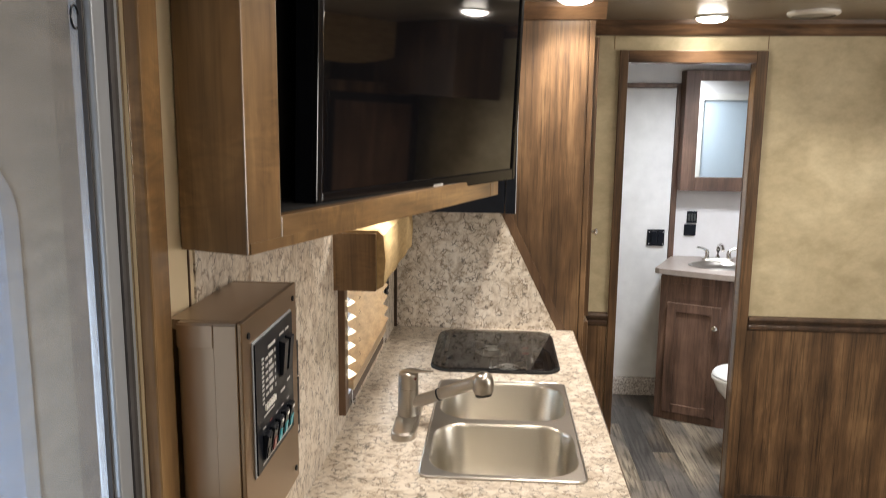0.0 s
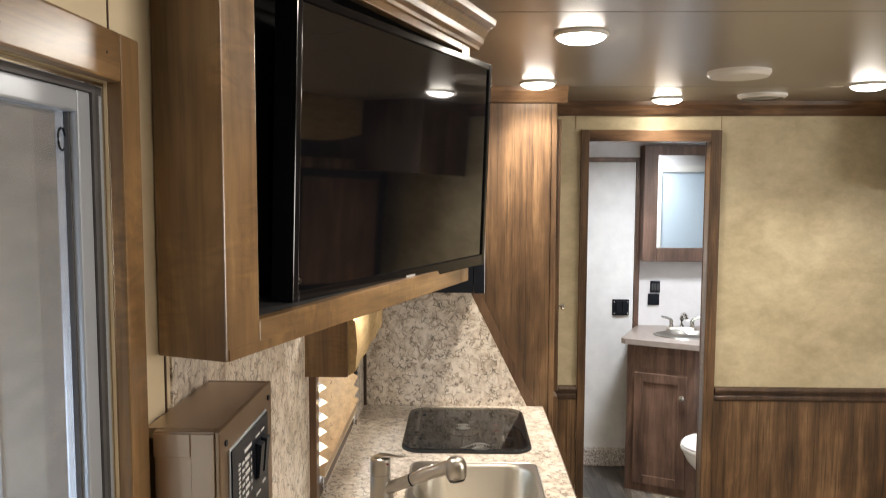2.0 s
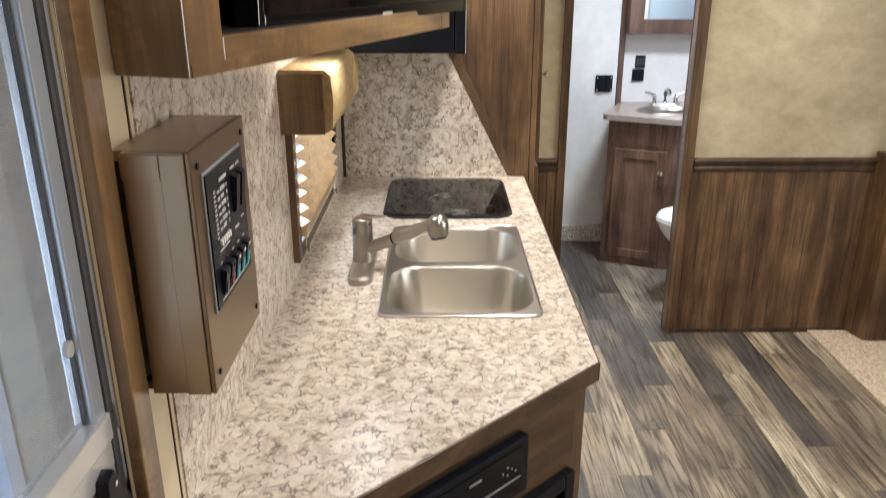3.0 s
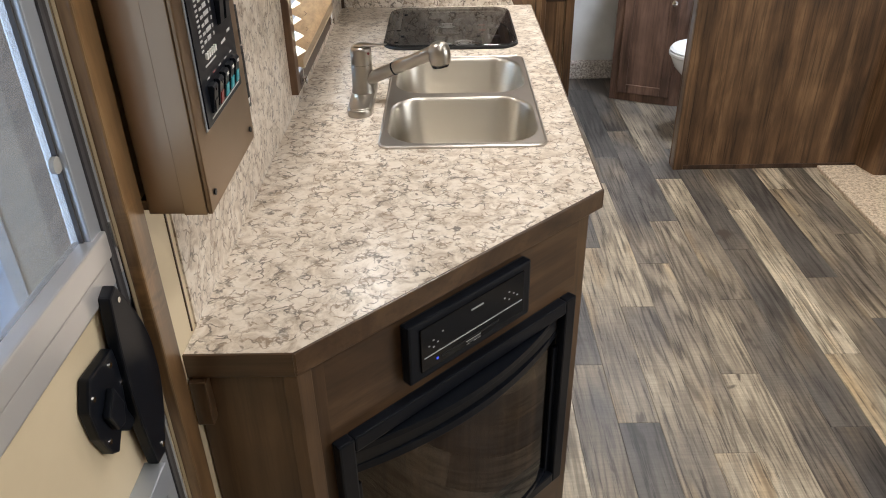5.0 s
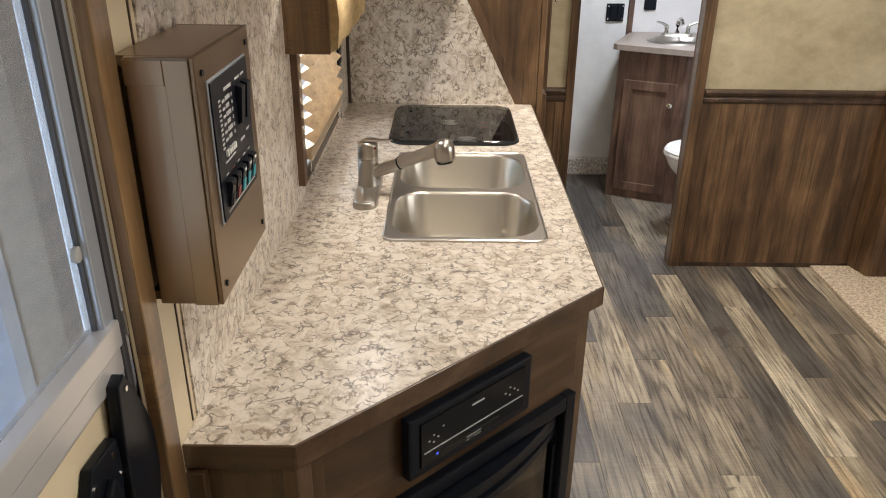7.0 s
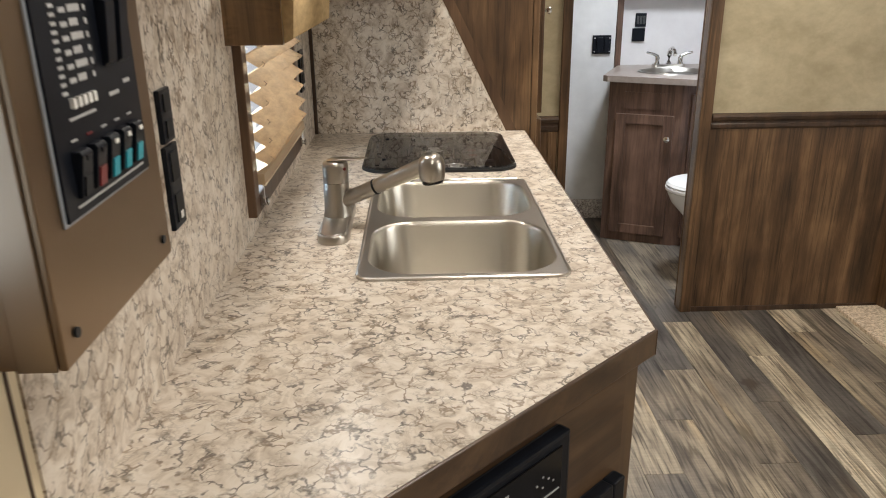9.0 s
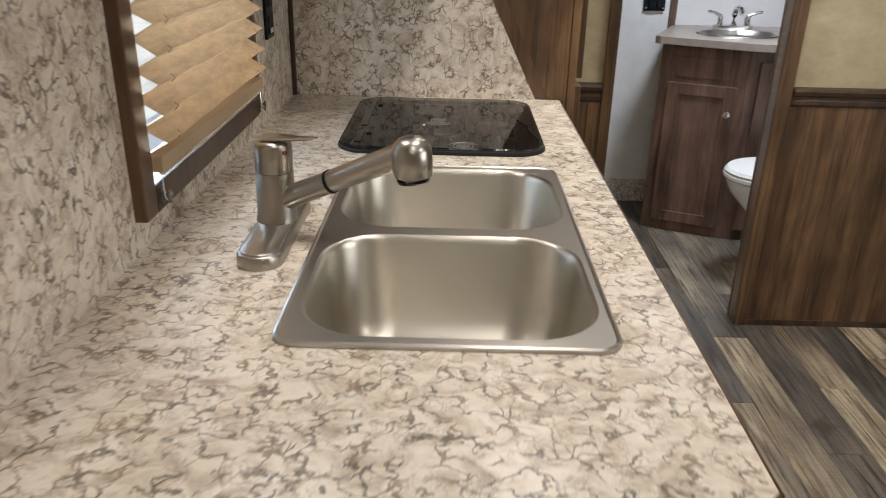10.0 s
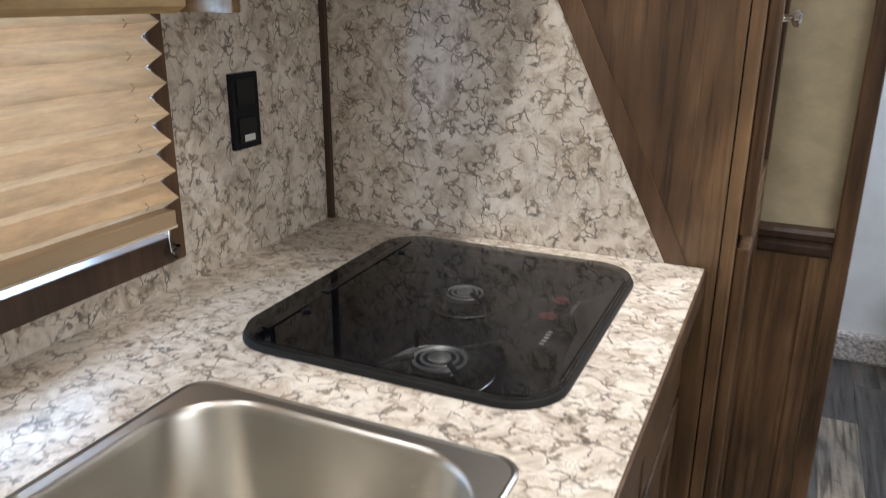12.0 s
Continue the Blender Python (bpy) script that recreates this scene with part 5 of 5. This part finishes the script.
def radio():
    r = thing("car_radio", "black in-wall stereo with small buttons and a silver line", "radio", FACE)
    s0, s1, z0, z1 = 0.190, 0.493, 0.716, 0.838
    part("bezel", box(s0, s1, -0.026, -0.004, z0, z1), BLACK, r, bevel=0.005)
    part("faceplate", box(s0 + 0.024, s1 - 0.022, -0.029, -0.026, z0 + 0.018, z1 - 0.014), mat("radio_black", 0.10, color=(0.004, 0.004, 0.005), spec=0.2), r, bevel=0.001)
    part("silver_line", box(s0 + 0.03, s1 - 0.028, -0.0305, -0.029, z0 + 0.046, z0 + 0.0475), INK, r)
    part("slot", box(s0 + 0.07, s1 - 0.09, -0.0298, -0.029, z0 + 0.030, z0 + 0.034), BLACKMATTE, r)
    part("card_slot", box(s0 + 0.13, s0 + 0.165, -0.0300, -0.029, z0 + 0.022, z0 + 0.028), mat("dark_grey_plastic", 0.4, color=(0.06, 0.06, 0.06)), r)
    for a, b, e, h in ((0.129, 0.166, 0.0280, 0.0286), (0.129, 0.136, 0.0213, 0.0219), (0.148, 0.166, 0.0213, 0.0219)):
        part("slot_outline", box(s0 + a, s0 + b, -0.0302, -0.029, z0 + e, z0 + h), INK, r)
    part("logo_bar", box(s0 + 0.142, s0 + 0.172, -0.0300, -0.029, z1 - 0.033, z1 - 0.030), INK, r)
    for dx, dz in ((0.040, 0.066), (0.050, 0.060), (0.050, 0.074), (0.060, 0.066), (0.072, 0.082), (0.226, 0.072), (0.238, 0.064), (0.238, 0.080), (0.250, 0.072), (0.260, 0.064)):
        part("button", box(s0 + dx, s0 + dx + 0.0035, -0.0302, -0.029, z0 + dz, z0 + dz + 0.002), INK, r)
    part("indicator", box(s0 + 0.058, s0 + 0.062, -0.0302, -0.029, z0 + 0.030, z0 + 0.034), BLUELED, r)
    return r


radio()

# ---- ceiling fixtures ----
def ceiling_lamp(x, y):
    c = thing("ceiling_lamp", "lit round dome lamp on the ceiling", "ceiling light", pose(x, y, CEIL), "ceiling lamps")
    part("ring", lathe([(0.066, 0.0), (0.066, -0.006), (0.062, -0.009), (0.058, -0.009)], (0, 0, 0), 28, cap=False), WHITEPL, c, smooth=True)
    d = part("lens", lathe([(0.060, -0.006), (0.056, -0.013), (0.042, -0.020), (0.022, -0.024), (0.001, -0.025)], (0, 0, 0), 28, cap=False), DOME, c, "glowing white lens", smooth=True)
    d.visible_shadow = False
    return c


for k, (x, y) in enumerate(LAMPS):
    ceiling_lamp(x, y)
    lamp = new("lamp_light", bpy.data.lights.new("lamp_light", "AREA"))
    lamp.data.shape, lamp.data.size, lamp.data.energy, lamp.data.color = "DISK", 0.11, LAMP_W * DIM.get((x, y), 1.0), LAMP_COL
    lamp.data.spread = radians(115 if y > 2.7 else 172)
    lamp.location = (x, y, CEIL - 0.030)
sp = thing("ceiling_speaker", "round white speaker grille on the ceiling", "speaker", pose(0.995, 2.541, CEIL))
part("grille", lathe([(0.096, 0.0), (0.096, -0.010), (0.088, -0.020), (0.060, -0.022), (0.001, -0.0225)], (0, 0, 0), 36, cap=False), WHITEPL, sp, smooth=True)
sd = thing("smoke_detector", "round white vented detector on the ceiling", "smoke detector", pose(1.307, 3.156, CEIL))
part("housing", lathe([(0.093, 0.0), (0.093, -0.008), (0.082, -0.016), (0.078, -0.016)], (0, 0, 0), 36, cap=False), WHITEPL, sd, smooth=True)
part("vent", lathe([(0.078, -0.012), (0.05, -0.010), (0.03, -0.016), (0.001, -0.016)], (0, 0, 0), 30, cap=False), mat("grey_vent", 0.5, color=(0.35, 0.34, 0.32)), sd, smooth=True)

# ---- slide-out by the partition ----
cp = part("carpet", box(1.870, XR, -0.4, YP - 0.016, -0.004, 0.014), CARPET, bevel=0.004)
tagged(cp, "beige cut-pile carpet on the slide-out floor", "carpet", kind="structure")
so = thing("slide_out_end_panel", "dark rustic wooden end panel of the slide-out", "panel")
part("board", prism([(2.045, YP - 0.010), (2.078, 3.277), (XR, 3.277), (XR, YP - 0.010)], 0.0145, 0.86), RUSTIC, so, bevel=0.003)
part("cap", prism([(2.040, YP - 0.012), (2.070, 3.270), (XR, 3.270), (XR, YP - 0.012)], 0.861, 0.885), DARKTRIM, so, bevel=0.003)
uc = thing("slide_out_upper_cabinet", "dark rustic wooden upper cabinet by the slide-out", "cabinet")
part("box", box(1.93, XR, 3.05, YP - 0.048, 1.72, CEIL - 0.001), DARKTRIM, uc, bevel=0.003)

wd = thing("wardrobe", "dark brown slide-out wardrobe with a black-framed brown door", "cabinet")
part("carcass", box(2.50, XR - 0.002, 2.62, 3.268, 0.0145, 1.77), RUSTIC, wd, bevel=0.003)
facing = lambda u, n, z: (2.50 - n, u, z)
knob("knob", panel_door(wd, 2.66, 3.25, 1.03, 1.71, BLACK, facing, 0.022, 0.045), (2.478, 2.70, 1.10), (-1, 0, 0))
part("door_panel", box(2.482, 2.4885, 2.706, 3.204, 1.076, 1.664), VANITY, wd, "reddish brown inset panel")
panel_door(wd, 2.66, 3.25, 0.08, 0.98, VANITY, facing, 0.02, 0.06)
vb = thing("slide_out_valance", "padded pale tan valance with a bowed lower edge", "valance")
bow_line = [(y, 1.86 + 0.16 * max(0.0, (y - 2.75) / 0.53) ** 2) for y in np.linspace(2.3, 3.28, 20)]
part("cloth", prism([*bow_line, (3.28, CEIL - 0.001), (2.3, CEIL - 0.001)], 2.46, 2.50, "x"), VALANCE, vb)

# ---- bathroom ----
def bath_door():
    d = thing("door_2", "white mottled bathroom door with a brown frame and black latch", "door", kind="structure")
    y = YB
    part("leaf", box(0.50, 1.178, y - 0.020, y, 0.10, 1.885), BATHDOOR, d, bevel=0.003)
    part("frame", box(1.180, 1.212, y - 0.028, y, 0.10, 1.915), VANITY, d, bevel=0.003)
    part("frame", box(0.50, 1.180, y - 0.028, y, 1.888, 1.915), VANITY, d, bevel=0.003)
    l = part("latch_plate", box(1.050, 1.152, y - 0.034, y - 0.020, 0.945, 1.045), BLACK, d, bevel=0.004)
    part("latch_paddle", box(1.070, 1.105, y - 0.046, y - 0.034, 0.955, 1.035), BLACK, l, bevel=0.003)
    part("latch_grip", box(1.112, 1.140, y - 0.042, y - 0.034, 0.955, 1.035), BLACK, l, bevel=0.003)
    for x, z in ((1.06, 1.03), (1.142, 1.03), (1.06, 0.958), (1.142, 0.958)):
        part("screw", tube([(x, y - 0.034, z), (x, y - 0.0365, z)], 0.004, 10), CHROME, l)
    return d


bath_door()
st = part("carpeted_step", box(0.45, 1.30, YB - 0.06, YB - 0.001, -0.004, 0.105), GREYCARPET, bevel=0.012)
tagged(st, "grey speckled carpeted plinth below the door", "step", kind="structure")


def vanity():
    v = thing("bathroom_vanity", "dark brown corner vanity cabinet with a framed door", "cabinet")
    a, b, e = (1.066, 4.373), (1.402, 4.222), (1.95, 4.205)
    body = [a, b, e, (1.95, YB - 0.064), (1.222, YB - 0.064)]
    part("carcass", prism(body, 0.0, 0.847), VANITY, v, bevel=0.002)
    d2 = Vector((b[0] - a[0], b[1] - a[1], 0))
    ln = d2.length
    d2.normalize()
    n2 = Vector((d2.y, -d2.x, 0))
    front = lambda u, n, z: (a[0] + d2.x * u + n2.x * n, a[1] + d2.y * u + n2.y * n, z)
    dr = panel_door(v, 0.045, ln - 0.035, 0.05, 0.69, VANITY, front, 0.02, 0.05)
    p = front(ln - 0.06, 0.019, 0.575)
    knob("knob", dr, p, n2, None, 0.015)
    top = bmesh.new()
    vs = [top.verts.new(front(u, n, z)) for z in (0.715, 0.80) for u, n in ((0.075, 0.0005), (ln - 0.06, 0.0005), (ln - 0.06, 0.004), (0.075, 0.004))]
    for f in ((3, 2, 1, 0), (4, 5, 6, 7), (0, 1, 5, 4), (1, 2, 6, 5), (2, 3, 7, 6), (3, 0, 4, 7)):
        top.faces.new([vs[i] for i in f])
    part("false_front", top, VANITY, v)
    side = lambda u, n, z: (b[0] + u, b[1] - n - 0.031 * u, z)
    d3 = panel_door(v, 0.04, 0.50, 0.05, 0.80, VANITY, side, 0.018, 0.05)
    knob("knob", d3, side(0.088, 0.018, 0.755), (0, -1, 0), None, 0.015)
    return v


vanity()
vt = thing("bathroom_countertop", "pale speckled vanity top with a rounded edge", "countertop")
VTOP = cloudy("pale_taupe_solid_top", (0.27, 0.22, 0.19), (0.34, 0.285, 0.25), 0.3, 40.0)
def oval(r):
    return [(1.42 + r * 0.170 * math.cos(t), 4.47 + r * 0.125 * math.sin(t)) for t in np.linspace(0, 2 * math.pi, 28, endpoint=False)]


part("slab", sheet([(1.030, 4.372), (1.046, 4.346), (1.398, 4.170), (1.43, 4.160), (1.96, 4.160), (1.96, YB - 0.003), (1.208, YB - 0.003)], [oval(1.02)], 0.850, 0.880), VTOP, vt)
bs2 = thing("vanity_basin", "oval steel basin set in the vanity top", "sink")
part("bowl", loft([[(x, y, z) for x, y in oval(r)] for r, z in ((1.09, 0.8805), (1.07, 0.886), (1.01, 0.886), (0.97, 0.880), (0.92, 0.866), (0.80, 0.855), (0.50, 0.8515))], None, False, True), STEEL, bs2, smooth=True)
part("drain", lathe([(0.022, 0.8520), (0.020, 0.8540), (0.012, 0.8530), (0.001, 0.8530)], (1.42, 4.47, 0), 18, cap=False), CHROME, bs2, smooth=True)


def bath_faucet():
    f = thing("bathroom_faucet", "chrome bathroom faucet with two levers and an arched spout", "faucet", pose(1.44, 4.62, 0.8805))
    part("base", loft([[(x, y, z) for x, y in rounded(-0.09, 0.09, -0.028, 0.028, 0.026)] for z in (0.0, 0.018, 0.022)], None, False, True), CHROME, f, smooth=True)
    part("spout", tube([(0, 0, 0.02), (0, 0, 0.07), (0, -0.015, 0.095), (0, -0.045, 0.105), (0, -0.085, 0.095), (0, -0.10, 0.078)], [0.017, 0.014, 0.013, 0.012, 0.012, 0.012], 14), CHROME, f, smooth=True)
    for s in (-1, 1):
        h = part("handle", tube([(0.062 * s, 0, 0.02), (0.062 * s, 0, 0.05), (0.066 * s, 0, 0.066)], [0.016, 0.013, 0.010], 14), CHROME, f, smooth=True)
        part("lever", tube([(0.062 * s, 0, 0.062), (0.09 * s, -0.004, 0.075), (0.125 * s, -0.006, 0.083)], [0.008, 0.007, 0.006], 10), CHROME, h, smooth=True)
    return f


bath_faucet()


def medicine_cabinet():
    c = thing("medicine_cabinet", "dark brown mirrored medicine cabinet on the bathroom wall", "cabinet")
    x0, x1, z0, z1, y0, y1 = 1.205, 1.66, 1.290, 1.985, 4.655, YB - 0.001
    part("body", box(x0, x1, y0 + 0.02, y1, z0, z1), VANITY, c, bevel=0.002)
    r = 0.082
    for a0, a1, b0, b1 in ((x0, x0 + r, z0, z1), (x1 - r, x1, z0, z1), (x0 + r, x1 - r, z0, z0 + r), (x0 + r, x1 - r, z1 - 0.06, z1)):
        part("door_frame", box(a0, a1, y0, y0 + 0.019, b0, b1), VANITY, c, bevel=0.004)
    part("mirror", box(x0 + r, x1 - r, y0 + 0.010, y0 + 0.014, z0 + r, z1 - 0.06), MIRROR, c, "mirror pane")
    return c


medicine_cabinet()
so2 = thing("bathroom_switch_plate", "black switch and outlet plates on the bathroom wall", "switch")
part("switch", box(1.285, 1.345, YB - 0.010, YB, 1.085, 1.158), BLACK, so2, bevel=0.003)
part("outlet", box(1.272, 1.342, YB - 0.012, YB, 1.008, 1.078), BLACK, so2, bevel=0.003)
for k in range(3):
    part("rocker", box(1.292 + k * 0.017, 1.304 + k * 0.017, YB - 0.014, YB - 0.010, 1.10, 1.142), mat("grey_rocker", 0.4, color=(0.05, 0.05, 0.05)), so2, bevel=0.001)


def toilet():
    t = thing("toilet", "white porcelain toilet with its lid closed", "toilet", pose(1.226, 3.83, 0))
    def egg(s, z, dx=0.0):
        return [(0.24 + dx + (0.24 if math.cos(a) < 0 else 0.20) * s * math.cos(a), 0.175 * s * math.sin(a), z) for a in np.linspace(0, 2 * math.pi, 32, endpoint=False)]
    part("bowl", loft([egg(0.50, 0.0, 0.06), egg(0.46, 0.03, 0.06), egg(0.42, 0.14, 0.06), egg(0.60, 0.26, 0.03), egg(0.86, 0.36, 0.0), egg(0.95, 0.405, 0.0), egg(0.95, 0.415)], None, True, True), PORCELAIN, t, smooth=True)
    part("seat", loft([egg(0.97, 0.416), egg(1.0, 0.422), egg(1.0, 0.434), egg(0.97, 0.438)], None, True, True), PORCELAIN, t, smooth=True)
    part("lid", loft([egg(0.97, 0.440), egg(0.99, 0.446), egg(0.95, 0.458), egg(0.7, 0.462)], None, True, True), PORCELAIN, t, smooth=True)
    part("tank", box(0.46, 0.64, -0.19, 0.19, 0.36, 0.74), PORCELAIN, t, bevel=0.02)
    return t


toilet()
sh = thing("shower_panel", "pale blue frosted shower panel in a white frame", "shower")
part("pane", box(1.62, 1.98, YP + 0.060, YP + 0.064, 0.35, 1.85), CURTAIN, sh)
for x0, x1, z0, z1 in ((1.58, 1.62, 0.30, 1.90), (1.98, 2.02, 0.30, 1.90), (1.62, 1.98, 1.85, 1.90), (1.62, 1.98, 0.30, 0.35)):
    part("frame", box(x0, x1, YP + 0.0525, YP + 0.075, z0, z1), WHITEPL, sh, bevel=0.003)

# ---- floor planks ----
WID, LONG, X_SEAM = 0.1200, 0.970, 0.966
phase = {0: 1.936, 1: 2.334, 2: 2.672, 3: 2.026, 4: 2.467, 5: 2.214, 6: 2.78, 7: 2.10, -1: 2.578, -2: 2.298, -3: 2.698, -4: 1.987}
plank_mesh = {}


def plank(x0, x1, y0, y1, shade):
    key = (round(x1 - x0, 3), round(y1 - y0, 3))
    if key not in plank_mesh:
        w, l = key[0] / 2 - 0.0004, key[1] / 2 - 0.0004
        bm = bmesh.new()
        box(-w, w, -l, l, -0.006, -0.0006, bm)
        top_ring = [bm.verts.new((sx * (w - 0.0008), sy * (l - 0.0008), 0.0)) for sx, sy in ((-1, -1), (1, -1), (1, 1), (-1, 1))]
        low_ring = [v for v in bm.verts if abs(v.co.z + 0.0006) < 1e-6]
        bm.faces.new(top_ring)
        low_ring.sort(key=lambda v: math.atan2(v.co.y, v.co.x))
        top_ring.sort(key=lambda v: math.atan2(v.co.y, v.co.x))
        for i in range(4):
            bm.faces.new((low_ring[i], low_ring[(i + 1) % 4], top_ring[(i + 1) % 4], top_ring[i]))
        me = bpy.data.meshes.new("plank")
        bmesh.ops.recalc_face_normals(bm, faces=bm.faces[:])
        bm.to_mesh(me)
        bm.free()
        me.materials.append(PLANK)
        plank_mesh[key] = me
    ob = new("plank", plank_mesh[key])
    ob.location = ((x0 + x1) / 2, (y0 + y1) / 2, 0.0)
    ob.color = (shade, 0.5, 0.5, 1)
    ob.parent = floor


# shade of the planks in each row, from the one that ends past y = 1 onwards
shades = {-4: (0.50, 0.30, 0.45, 0.3), -3: (0.25, 0.62, 0.40, 0.3), -2: (0.50, 0.58, 0.45, 0.2), -1: (0.66, 0.50, 0.36, 0.2), 0: (0.70, 0.48, 0.28, 0.2),
          1: (0.42, 0.52, 0.40, 0.3), 2: (0.25, 0.34, 0.34, 0.5), 3: (0.70, 0.74, 0.58, 0.4), 4: (0.45, 0.26, 0.4, 0.3), 5: (0.32, 0.56, 0.74, 0.4), 6: (0.45, 0.40, 0.5, 0.3)}
rng = random.Random(5)
for k in range(-5, 8):
    x0, x1 = X_SEAM + k * WID, X_SEAM + (k + 1) * WID
    y = phase.get(k, 2.4)
    while y > -0.6:
        y -= LONG
    run = list(shades.get(k, ()))
    while y < YB:
        shade = run.pop(0) if run and y + LONG > 1.5 else rng.uniform(0.2, 0.8)
        plank(x0, min(x1, 1.869), max(y, -0.6), min(y + LONG, YB - 0.06), shade)
        y += LONG
